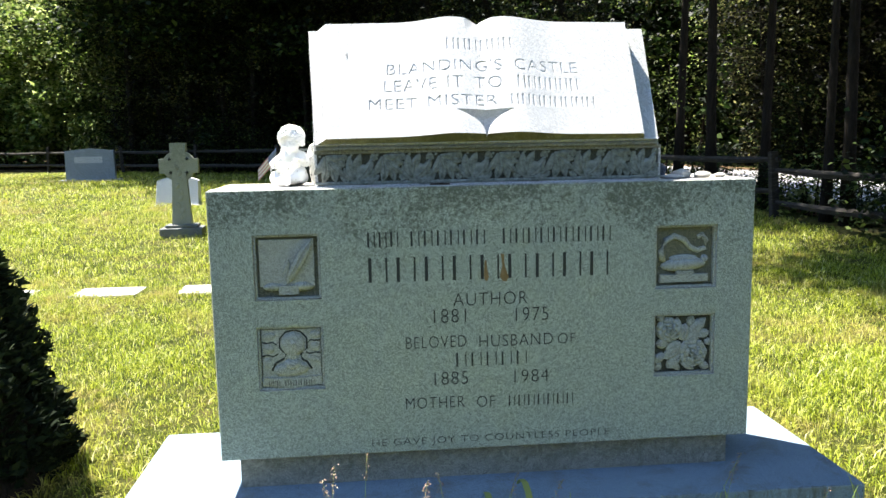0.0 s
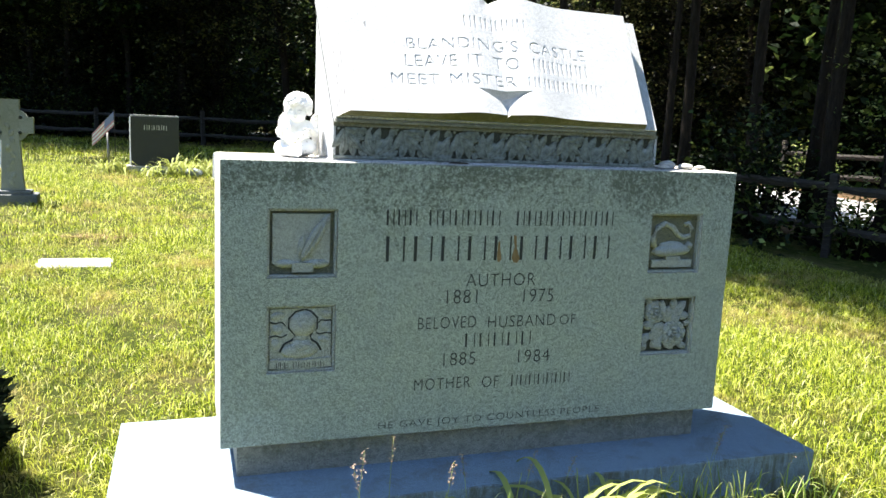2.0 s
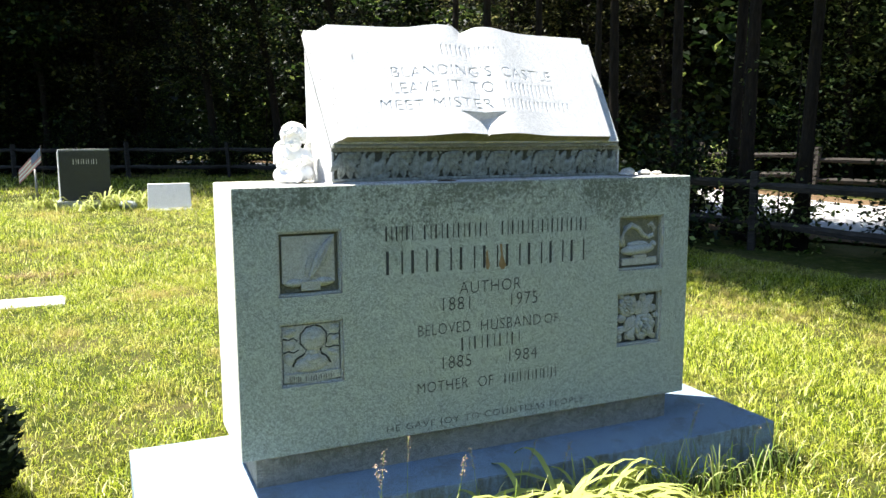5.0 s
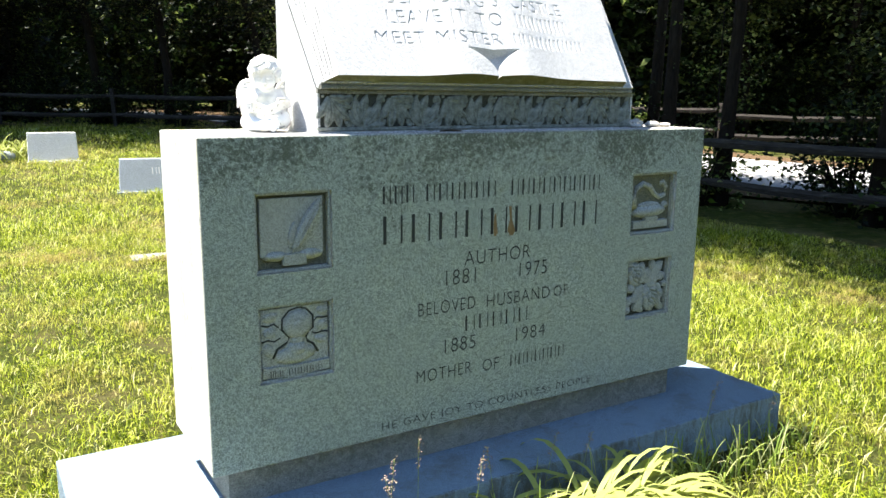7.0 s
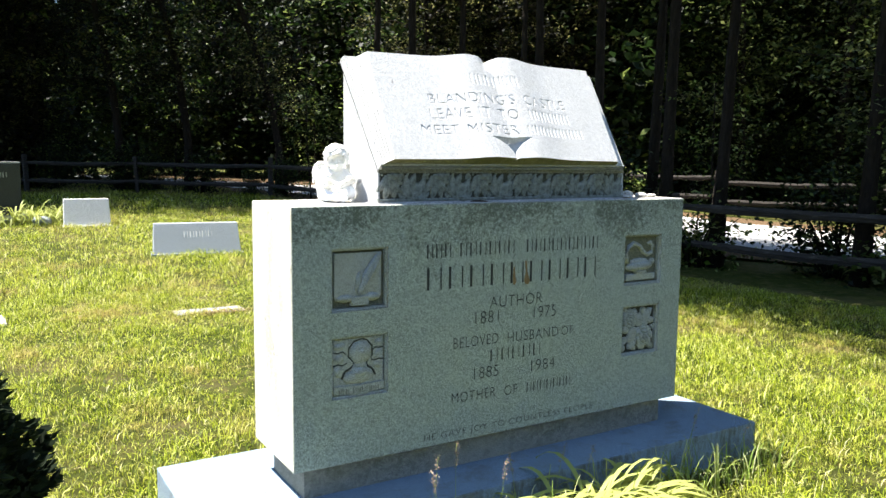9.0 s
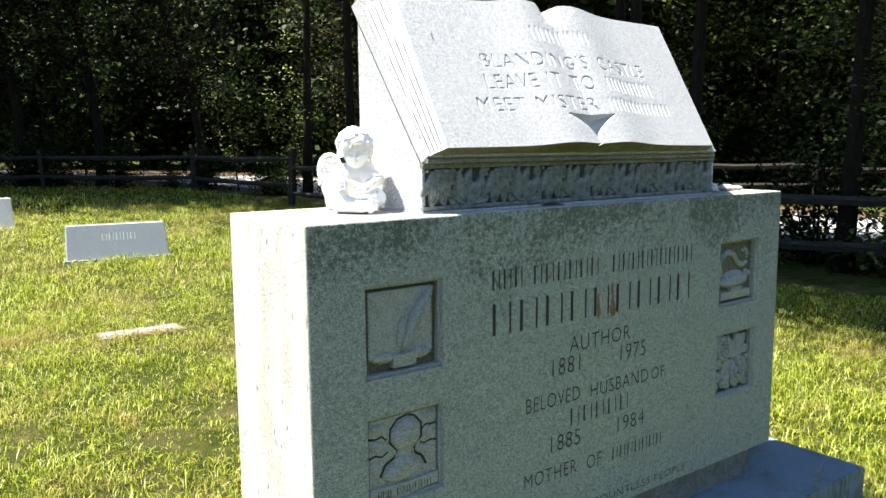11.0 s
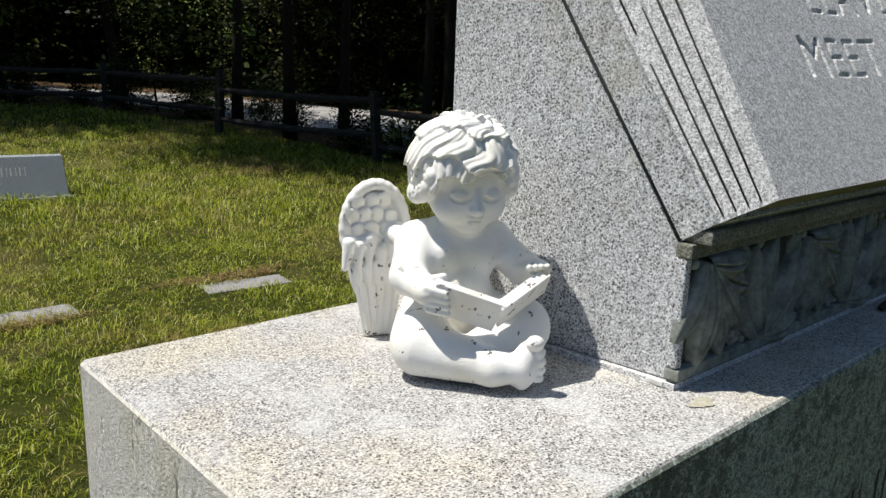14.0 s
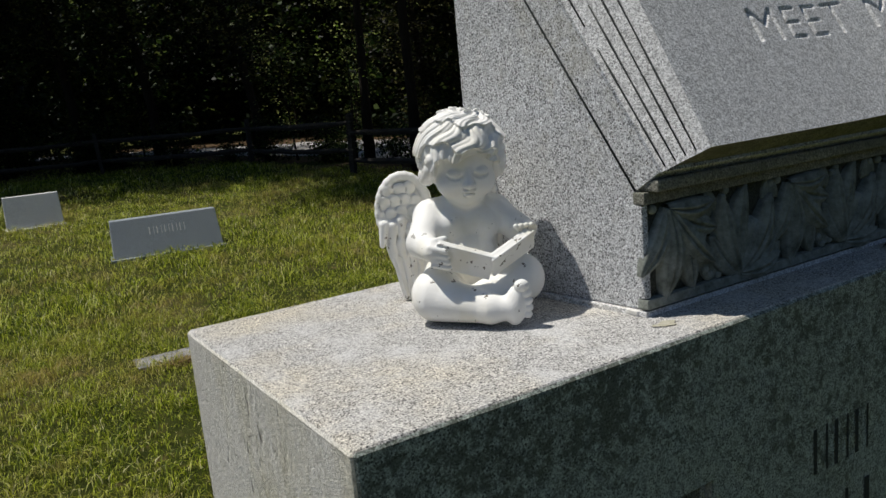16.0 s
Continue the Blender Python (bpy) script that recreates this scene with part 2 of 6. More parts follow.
GRASS = blades("grass_blades", (0.0, (0.025, 0.045, 0.004)), (0.36, (0.14, 0.2, 0.008)), (0.68, (0.46, 0.53, 0.03)), (0.88, (0.63, 0.66, 0.12)), (1.0, (0.8, 0.76, 0.42)), through=0.42, dry=(0.5, 0.37, 0.14))
# shaded, half-lit and sunlit tones are put into separate leaf colours
LEAF = blades("shaded_wood_leaves", (0.0, (0.004, 0.01, 0.002)), (0.68, (0.012, 0.026, 0.006)), (0.88, (0.045, 0.08, 0.015)), (1.0, (0.17, 0.21, 0.055)), through=0.45)
LEAF_MID = blades("half_lit_leaves", (0.0, (0.012, 0.025, 0.006)), (0.5, (0.07, 0.105, 0.026)), (0.8, (0.2, 0.26, 0.07)), (1.0, (0.5, 0.56, 0.2)), through=0.5, sprays=0.75, shade_floor=0.3)
LEAF_LIGHT = blades("sunlit_leaves", (0.0, (0.02, 0.045, 0.006)), (0.4, (0.14, 0.23, 0.03)), (1.0, (0.62, 0.68, 0.24)), through=0.5, sprays=0.55, shade_floor=0.35)
NEEDLE = blades("cedar_sprays", (0.0, (0.008, 0.012, 0.003)), (0.4, (0.035, 0.045, 0.012)), (0.75, (0.14, 0.145, 0.045)), (1.0, (0.32, 0.3, 0.12)), through=0.5, sprays=0.9)
YEW = blades("yew_sprays", (0.0, (0.004, 0.008, 0.003)), (0.75, (0.012, 0.022, 0.007)), (1.0, (0.035, 0.05, 0.015)), through=0.15, rough=0.95)
LILY = blades("lily_leaves", (0.0, (0.12, 0.2, 0.025)), (0.4, (0.32, 0.38, 0.07)), (1.0, (0.58, 0.55, 0.24)))


def bark():
    m = Nodes("bark", 0.95, 0, 0.15)
    f = m.noise(9, 6, 0.7, m.stretched(3, 3, 0.6))
    m.color(m.ramp(f, (0.3, (0.008, 0.006, 0.004)), (0.65, (0.026, 0.02, 0.015)), (0.85, (0.075, 0.06, 0.047))))
    m.bump(f, 0.9, 0.03)
    return m.mat


def weathered():
    m = Nodes("weathered_rail", 0.9, 0, 0.2)
    f = m.noise(6, 6, 0.7, m.stretched(1, 1, 8))
    m.color(m.ramp(f, (0.3, (0.012, 0.01, 0.009)), (0.6, (0.045, 0.039, 0.033)), (0.85, (0.17, 0.15, 0.13))))
    m.bump(f, 0.7, 0.01)
    return m.mat


BARK, RAIL = bark(), weathered()


def resin():
    m = Nodes("cream_resin", 0.6, 0, 0.4)
    chips = m.ramp(m.noise(85, 3, 0.6), (0.65, 0.0), (0.668, 1.0))
    chips = m.math("MULTIPLY", chips, m.ramp(m.axis("Z"), (0.09, 1.0), (0.12, 0.0)))
    cream = m.ramp(m.noise(14, 4), (0.3, (0.78, 0.75, 0.64)), (0.5, (0.87, 0.86, 0.82)))
    m.color(m.mix(chips, cream, (0.16, 0.14, 0.11)))
    m.bump(m.math("SUBTRACT", m.noise(260, 3), chips), 0.3, 0.001)
    return m.mat


RESIN = resin()


# ---- mesh helpers ----
def link_mesh(name, verts, faces, material, parent=None, label="", smooth=False):
    me = bpy.data.meshes.new(name)
    me.from_pydata([tuple(v) for v in verts], [], faces)
    me.materials.append(material)
    if smooth:
        me.polygons.foreach_set("use_smooth", [True] * len(me.polygons))
    me.update()
    ob = new(name, me)
    ob.parent = parent
    return tagged(ob, label)


def part(name, bm, material, parent=None, label="", smooth=False):
    bmesh.ops.recalc_face_normals(bm, faces=bm.faces)
    me = bpy.data.meshes.new(name)
    bm.to_mesh(me)
    bm.free()
    me.materials.append(material)
    if smooth:
        me.polygons.foreach_set("use_smooth", [True] * len(me.polygons))
    ob = new(name, me)
    ob.parent = parent
    return tagged(ob, label)


def thing(name, label, category, x=0.0, y=0.0, z=0.0, turn=0.0, group="", kind=""):
    ob = tagged(new(name), label, category, group, kind)
    ob.matrix_basis = pose(x, y, z, 0, 0, turn)
    ob.empty_display_size = 0.1
    return ob


def add_box(bm, x0, x1, y0, y1, z0, z1, bevel=0.0, m=None):
    made = bmesh.ops.create_cube(bm, size=1)["verts"]
    for v in made:
        v.co = Vector((x0 + (v.co.x + 0.5) * (x1 - x0), y0 + (v.co.y + 0.5) * (y1 - y0), z0 + (v.co.z + 0.5) * (z1 - z0)))
    if bevel:
        edges = list({e for v in made for e in v.link_edges})
        made = [v for f in bmesh.ops.bevel(bm, geom=edges, offset=bevel, segments=2, affect="EDGES", profile=0.6)["faces"] for v in f.verts]
    if m is not None:
        for v in set(made):
            v.co = m @ v.co
    return bm


def box(x0, x1, y0, y1, z0, z1, bevel=0.0, m=None):
    return add_box(bmesh.new(), x0, x1, y0, y1, z0, z1, bevel, m)


def prism(outline, depth0, depth1, axis="y", bevel=0.0):
    """A closed outline in the plane across an axis, drawn out along it."""
    bm = bmesh.new()
    put3 = {"y": lambda a, b, d: (a, d, b), "x": lambda a, b, d: (d, a, b), "z": lambda a, b, d: (a, b, d)}[axis]
    low = [bm.verts.new(put3(a, b, depth0)) for a, b in outline]
    high = [bm.verts.new(put3(a, b, depth1)) for a, b in outline]
    n = len(outline)
    caps = [bm.faces.new(low), bm.faces.new(high[::-1])]
    for i in range(n):
        bm.faces.new((low[i], low[(i + 1) % n], high[(i + 1) % n], high[i]))
    if bevel:
        bmesh.ops.bevel(bm, geom=list({e for f in caps for e in f.edges}), offset=bevel, segments=2, affect="EDGES")
    return bm


def tube(points, radii, sides=8):
    """A closed round bar along points."""
    verts, faces = [], []
    up = Vector((0.13, 0.21, 1)).normalized()
    for i, (p, r) in enumerate(zip(points, radii)):
        p = Vector(p)
        along = (Vector(points[min(i + 1, len(points) - 1)]) - Vector(points[max(i - 1, 0)])).normalized()
        side = along.cross(up if abs(along.dot(up)) < 0.95 else Vector((1, 0, 0))).normalized()
        other = along.cross(side)
        for k in range(sides):
            a = 2 * math.pi * k / sides
            verts.append(p + (side * math.cos(a) + other * math.sin(a)) * r)
    for i in range(len(points) - 1):
        for k in range(sides):
            a, b = i * sides + k, i * sides + (k + 1) % sides
            faces.append((a, b, b + sides, a + sides))
    faces.append(tuple(range(sides - 1, -1, -1)))
    faces.append(tuple(range((len(points) - 1) * sides, len(points) * sides)))
    return verts, faces


def stroke(name, points, radii, material, parent=None, label="", sides=8):
    v, f = tube(points, radii, sides)
    return link_mesh(name, v, f, material, parent, label, True)


def fast_mesh(name, verts, per_face, material):
    """One mesh from an array of vertices in which each face owns its own run of corners."""
    me = bpy.data.meshes.new(name)
    n = len(verts)
    count = n // per_face
    me.vertices.add(n)
    me.vertices.foreach_set("co", np.asarray(verts, np.float32).ravel())
    me.loops.add(n)
    me.loops.foreach_set("vertex_index", np.arange(n, dtype=np.int32))
    me.polygons.add(count)
    me.polygons.foreach_set("loop_start", np.arange(0, n, per_face, dtype=np.int32))
    me.materials.append(material)
    me.update(calc_edges=True)
    return me


# ---- ground ----
def flat_patch(name, outline, z, material, label, category):
    bm = bmesh.new()
    bm.faces.new([bm.verts.new((x, y, z)) for x, y in outline])
    return tagged(part(name, bm, material), label, category, kind="structure")


def ground_sheet():
    xs = [-300, -120, -60, *np.linspace(-30, 30, 61), 60, 120, 300]
    verts, faces, n = [], [], len(xs)
    for y in xs:
        for x in xs:
            swell = 0.02 * noise.noise(Vector((x * 0.35, y * 0.35, 3.0))) if abs(x) < 30 and abs(y) < 30 else 0.0
            if -2.0 < x < 3.0 and 1.0 < y < 5.0:
                swell = 0.0
            verts.append((x, y + 12, GROUND + swell))
    for j in range(n - 1):
        for i in range(n - 1):
            a = j * n + i
            faces.append((a, a + 1, a + n + 1, a + n))
    ob = link_mesh("ground", verts, faces, LAWN, None, "", True)
    return tagged(ob, "sunlit mown cemetery lawn with dry yellow patches", "lawn", kind="structure")


ground_sheet()


def strip(name, line, width, z, material, label, category):
    verts, faces = [], []
    for i, (x, y) in enumerate(line):
        a, b = line[max(i - 1, 0)], line[min(i + 1, len(line) - 1)]
        d = Vector((b[0] - a[0], b[1] - a[1])).normalized()
        w = width * (1 + 0.08 * math.sin(i * 2.1))
        verts += [(x - d.y * w / 2, y + d.x * w / 2, z), (x, y, z + 0.03), (x + d.y * w / 2, y - d.x * w / 2, z)]
    for i in range(len(line) - 1):
        for k in range(2):
            a = i * 3 + k
            faces.append((a, a + 1, a + 4, a + 3))
    return tagged(link_mesh(name, verts, faces, material), label, category, kind="structure")


ROAD_LINE = [(22, -16), (16, -4), (12.8, 5), (10.9, 11), (9.6, 17), (8.9, 23), (8.0, 29), (6.6, 35), (3.4, 43), (-6, 58)]
strip("verge", ROAD_LINE, 7.0, GROUND + 0.025, LITTER, "brown leaf litter strewn along the gravel lane", "leaf litter")
strip("road", ROAD_LINE, 4.6, GROUND + 0.04, GRAVEL, "pale grey gravel lane dappled with shade", "road")
strip("woodland_floor", [(11.5, 31), (2.6, 38.6), (-3.4, 41.2), (-10, 47), (-18, 54), (-40, 70)], 22.0, GROUND + 0.03, LITTER, "shaded brown leaf litter under the trees", "leaf litter")

# ---- monument ----
MX0, MX1, MY0, MY1, MZ0, MZ1 = -0.675, 1.347, 2.82, 3.272, 0.277, 1.278
MID = 0.336
monument = thing("gravestone", "large grey granite gravestone topped by a carved open book", "gravestone", MID, 3.04, GROUND)
SHIFT = Matrix.Translation((-MID, -3.04, -GROUND))


def stone_part(name, bm, material, label="", smooth=False, parent=None):
    bm.transform(SHIFT)
    return part(name, bm, material, parent or monument, label, smooth)


stone_part("plinth", box(-1.04, 1.705, 2.605, 3.475, -0.2, 0.147, 0.006), PLINTH, "wide low granite plinth, stained at the front")
stone_part("sub_base", box(-0.615, 1.287, 2.872, 3.22, 0.147, MZ0), STONE_COURSE, "narrow stained granite course")

PANEL = 0.24
PANELS = [(-0.522, 1.116), (-0.522, 0.778), (0.965, 1.109), (0.965, 0.768)]
RECESS = 0.03


def body_block():
    """The main block, with four square recesses cut into its face."""
    b = 0.004
    xs = sorted({MX0 + b, MX1 - b, *(v for x, _ in PANELS for v in (x, x + PANEL))})
    zs = sorted({MZ0 + b, MZ1 - b, *(v for _, z in PANELS for v in (z, z - PANEL))})
    bm = bmesh.new()
    at = {}

    def vert(x, y, z):
        key = (round(x, 5), round(y, 5), round(z, 5))
        if key not in at:
            at[key] = bm.verts.new((x, y, z))
        return at[key]

    def quad(*ps):
        bm.faces.new([vert(*p) for p in ps])

    for i in range(len(xs) - 1):
        for j in range(len(zs) - 1):
            x0, x1, z0, z1 = xs[i], xs[i + 1], zs[j], zs[j + 1]
            cx, cz = (x0 + x1) / 2, (z0 + z1) / 2
            hole = any(x < cx < x + PANEL and z - PANEL < cz < z for x, z in PANELS)
            y = MY0 + (RECESS if hole else 0)
            quad((x0, y, z0), (x1, y, z0), (x1, y, z1), (x0, y, z1))
            if hole:
                for (ax, az, bx, bz), (nx, nz) in (((x0, z0, x1, z0), (cx, z0 - 1e-3)), ((x0, z1, x1, z1), (cx, z1 + 1e-3)), ((x0, z0, x0, z1), (x0 - 1e-3, cz)), ((x1, z0, x1, z1), (x1 + 1e-3, cz))):
                    if not any(x < nx < x + PANEL and z - PANEL < nz < z for x, z in PANELS):
                        quad((ax, MY0, az), (bx, MY0, bz), (bx, y, bz), (ax, y, az))
    X0, X1, Z0, Z1, Y0, Y1 = MX0, MX1, MZ0, MZ1, MY0 + b, MY1
    for i in range(len(xs) - 1):
        a, c = xs[i], xs[i + 1]
        quad((a, MY0, Z1 - b), (c, MY0, Z1 - b), (c, Y0, Z1), (a, Y0, Z1))
        quad((a, MY0, Z0 + b), (c, MY0, Z0 + b), (c, Y0, Z0), (a, Y0, Z0))
        quad((a, Y0, Z1), (c, Y0, Z1), (c, Y1, Z1), (a, Y1, Z1))
        quad((a, Y0, Z0), (c, Y0, Z0), (c, Y1, Z0), (a, Y1, Z0))
    for X, e in ((X0, xs[0]), (X1, xs[-1])):
        for j in range(len(zs) - 1):
            a, c = zs[j], zs[j + 1]
            quad((e, MY0, a), (e, MY0, c), (X, Y0, c), (X, Y0, a))
            quad((X, Y0, a), (X, Y0, c), (X, Y1, c), (X, Y1, a))
        bm.faces.new([vert(e, MY0, Z1 - b), vert(e, Y0, Z1), vert(X, Y0, Z1 - b)])
        bm.faces.new([vert(e, MY0, Z0 + b), vert(e, Y0, Z0), vert(X, Y0, Z0 + b)])
        quad((e, Y0, Z1), (X, Y0, Z1 - b), (X, Y1, Z1 - b), (e, Y1, Z1))
        quad((e, Y0, Z0), (X, Y0, Z0 + b), (X, Y1, Z0 + b), (e, Y1, Z0))
    quad((X0, Y1, Z0 + b), (X1, Y1, Z0 + b), (X1, Y1, Z1 - b), (X0, Y1, Z1 - b))
    stone_part("block", bm, STONE, "grey granite block darkened by lichen along its top")


body_block()

# ---- carved book on its stand ----
SX0, SX1 = -0.29, 1.002
O = Vector((0, 2.902, 1.412))
UP, OUT = Vector((0, 0.555, 0.832)), Vector((0, -0.832, 0.555))


def slope(x, v, w):
    p = O + UP * v + OUT * w
    return Vector((x, p.y, p.z))


TOPV = 0.53


def splay(bm):
    """The stand and its book widen a little towards the back."""
    for v in bm.verts:
        v.co.x += (v.co.y - 2.9) * 0.1 * (-1 if v.co.x < MID else 1)
    return bm


STAND_BACK = 3.172
stone_part("book_stand", splay(prism([(2.9, MZ1 + 0.004), (STAND_BACK, MZ1 + 0.004), (STAND_BACK, 1.412 + (STAND_BACK - 2.902) * 0.832 / 0.555), (2.902, 1.411), (2.9, 1.4)], SX0 + 0.002, SX1 - 0.002, "x", 0.003)), STONE_PALE, "wedge-shaped granite book stand")
stone_part("bed_joint", splay(box(SX0 - 0.004, SX1 + 0.004, 2.892, STAND_BACK + 0.004, MZ1, MZ1 + 0.0055)), PAGE, "pale mortar bed")

cover = box(SX0, 0.99, -0.5, 0.5, -0.5, 0.5)
for v in cover.verts:
    v.co = slope(v.co.x, 0.0 if v.co.z < 0 else TOPV, 0.001 if v.co.y > 0 else 0.036)
stone_part("book_cover", splay(cover), STONE_PALE, "thick stone book cover")

PAGE_X0, PAGE_X1, PAGE_V = -0.246, 0.922, 0.5


def page_height(x, v):
    """How far the page stands off the stand: swelling beside the gutter, scooped where the gutter opens at head and foot."""
    u = (x - MID) / (PAGE_X1 - MID)
    a = abs(u)
    w = 0.074 + 0.034 * min(1.0, v / PAGE_V) + 0.018 * math.exp(-((a - 0.2) / 0.2) ** 2) + 0.009 * (1 - a)
    d = abs(x - MID)
    if v < 0.097:
        half = 0.004 + 0.1 * max(0.0, v / 0.097) ** 2.3
        if d < half:
            w -= 0.05 * (1 - d / half) ** 0.55 + 0.002
    if v > 0.43:
        half = 0.052
        if d < half:
            w -= 0.03 * (1 - d / half) ** 1.3 * ((v - 0.43) / 0.07) ** 0.8
    return w


WORDS = (("BLANDING'S", -0.016, 0.412, 0.263, 0.31), ("CASTLE", 0.463, 0.702, 0.263, 0.31), ("LEAVE", -0.028, 0.162, 0.189, 0.237),
         ("IT", 0.205, 0.262, 0.189, 0.237), ("TO", 0.306, 0.408, 0.189, 0.237), ("MEET", -0.087, 0.088, 0.115, 0.158), ("MISTER", 0.13, 0.383, 0.115, 0.158))
BARRED = ((6, 0.206, 0.466, 0.354, 0.403), (6, 0.464, 0.708, 0.188, 0.238), (8, 0.432, 0.762, 0.114, 0.157))


def text_mesh(text, space=1.12, weight=-0.012):
    """Flat capitals of the built-in font as a mesh that fills the unit square."""
    cu = bpy.data.curves.new("inscription", "FONT")
    cu.body, cu.size, cu.extrude, cu.space_character, cu.offset = text, 1.0, 0.0, space, weight
    cu.resolution_u = 4
    tmp = new("inscription", cu)
    bpy.context.view_layer.update()
    me = bpy.data.meshes.new_from_object(tmp.evaluated_get(bpy.context.evaluated_depsgraph_get()))
    bpy.data.objects.remove(tmp)
    lo = [min(v.co[k] for v in me.vertices) for k in (0, 1)]
    hi = [max(v.co[k] for v in me.vertices) for k in (0, 1)]
    for v in me.vertices:
        v.co = ((v.co.x - lo[0]) / (hi[0] - lo[0]), (v.co.y - lo[1]) / (hi[1] - lo[1]), 0)
    return me


def cut_depth(gx, gv):
    """How deep the words are cut at each crossing of the lines gx and gv: 0 to 1, deepest along the middle of a stroke."""
    mask = np.zeros((len(gv), len(gx)), np.float32)

    def fill(tri):
        (ax, ay), (bx, by), (cx, cy) = tri
        i0, i1 = np.searchsorted(gx, (min(ax, bx, cx), max(ax, bx, cx)))
        j0, j1 = np.searchsorted(gv, (min(ay, by, cy), max(ay, by, cy)))
        X, Y = np.meshgrid(gx[i0:i1], gv[j0:j1])
        e = [(qx - px) * (Y - py) - (qy - py) * (X - px) for (px, py), (qx, qy) in (((ax, ay), (bx, by)), ((bx, by), (cx, cy)), ((cx, cy), (ax, ay)))]
        inside = ((e[0] >= 0) & (e[1] >= 0) & (e[2] >= 0)) | ((e[0] <= 0) & (e[1] <= 0) & (e[2] <= 0))
        mask[j0:j1, i0:i1] = np.maximum(mask[j0:j1, i0:i1], inside)

    for text, x0, x1, v0, v1 in WORDS:
        me = text_mesh(text, weight=-0.022)
        me.calc_loop_triangles()
        for t in me.loop_triangles:
            fill([(x0 + me.vertices[i].co.x * (x1 - x0), v0 + me.vertices[i].co.y * (v1 - v0)) for i in t.vertices])
        bpy.data.meshes.remove(me)
    for count, x0, x1, v0, v1 in BARRED:
        step = (x1 - x0) / count
        for i in range(count):
            for q, w in ((x0 + step * (i + 0.1), 0.0048), (x0 + step * (i + 0.68), 0.0036)):
                fill([(q, v0), (q + w, v0), (q + w, v1)])
                fill([(q, v0), (q + w, v1), (q, v1)])
    deep = mask.copy()
    for _ in range(2):
        pad = np.pad(deep, 1)
        deep = (pad[:-2, 1:-1] + pad[2:, 1:-1] + pad[1:-1, :-2] + pad[1:-1, 2:] + 2 * pad[1:-1, 1:-1]) / 6
    return deep


def carved_pages():
    fine = np.arange(-0.1, 0.776, 0.0012)
    steps = [x for x in np.linspace(PAGE_X0, PAGE_X1, 61) if x < -0.101 or x > 0.777]
    xs = np.array(sorted({*np.round(fine, 5), *np.round(steps, 5)}))
    tall = np.arange(0.104, 0.412, 0.0012)
    vs = np.array(sorted({*np.linspace(0, 0.0965, 30).round(5), 0.0971, 0.1, *np.round(tall, 5), *np.linspace(0.42, PAGE_V, 11).round(5)}))
    dip = cut_depth(xs, vs) * 0.004
    grid = np.array([[slope(x, v + 0.012 * math.exp(-((abs(x - MID) - 0.1) / 0.1) ** 2) * (v / PAGE_V), page_height(x, v) - d) for x, d in zip(xs, row)] for v, row in zip(vs, dip)])
    n = len(xs)
    me = bpy.data.meshes.new("page_block")
    first = (np.arange(len(vs) - 1)[:, None] * n + np.arange(n - 1)[None, :]).ravel()
    quads = np.stack([first, first + 1, first + n + 1, first + n], 1).astype(np.int32)
    pts = (grid.reshape(-1, 3) + np.array(SHIFT.translation)).astype(np.float32)
    me.vertices.add(len(pts))
    me.vertices.foreach_set("co", pts.ravel())
    me.loops.add(quads.size)
    me.loops.foreach_set("vertex_index", quads.ravel())
    me.polygons.add(len(quads))
    me.polygons.foreach_set("loop_start", np.arange(0, quads.size, 4, dtype=np.int32))
    me.polygons.foreach_set("use_smooth", [True] * len(quads))
    me.materials.append(PAGE)
    me.update(calc_edges=True)
    pages = new("page_block", me)
    pages.parent = monument
    tagged(pages, "weathered pale stone pages with shallow cut words, scooped at the gutter")
    bm = bmesh.new()
    rows = [[bm.verts.new(p) for p in (grid[j, 0], grid[j, -1])] for j in range(len(vs))]
    crest = [bm.verts.new(p) for p in grid[-1, 1:-1]]
    left = [bm.verts.new(slope(SX0 + 0.006 - 0.05 * v, v, 0.034)) for v in vs]
    right = [bm.verts.new(slope(PAGE_X1 + 0.01, v, 0.034)) for v in vs]
    for j in range(len(vs) - 1):
        bm.faces.new((left[j], rows[j][0], rows[j + 1][0], left[j + 1]))
        bm.faces.new((rows[j][-1], right[j], right[j + 1], rows[j + 1][-1]))
    bm.faces.new([left[-1], rows[-1][0], *crest, rows[-1][-1], right[-1]])
    stone_part("page_edges", bm, PAGE, "sloping stone fore-edges of the pages")
    # the underside of the pages
    bm = bmesh.new()
    upper = [bm.verts.new(slope(x, 0.0, page_height(x, 0.0))) for x in xs]
    lower = [bm.verts.new(slope(SX0 + 0.006 + (PAGE_X1 + 0.01 - SX0 - 0.006) * i / (len(xs) - 1), 0.004, 0.034)) for i in range(len(xs))]
    for i in range(len(xs) - 1):
        bm.faces.new((lower[i], lower[i + 1], upper[i + 1], upper[i]))
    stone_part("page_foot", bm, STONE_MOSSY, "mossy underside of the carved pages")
    for k in range(4):
        f = 0.14 + 0.2 * k
        for a, b in ((0.004, 0.15 + 0.05 * k), (0.18 + 0.04 * k, 0.34 + 0.03 * ((k * 2) % 3)), (0.37 + 0.02 * k, 0.495)):
            pts = []
            for i in range(5):
                v = a + (b - a) * i / 4
                x0, w1 = SX0 + 0.006 - 0.05 * v, page_height(PAGE_X0, v)
                pts.append(slope(x0 + (PAGE_X0 - x0) * f - 0.0003, v, 0.034 + (w1 - 0.034) * f) + SHIFT.translation)
            stroke("page_groove", pts, [0.0009, 0.0013, 0.001, 0.0014, 0.0008], CUT, monument, sides=5)
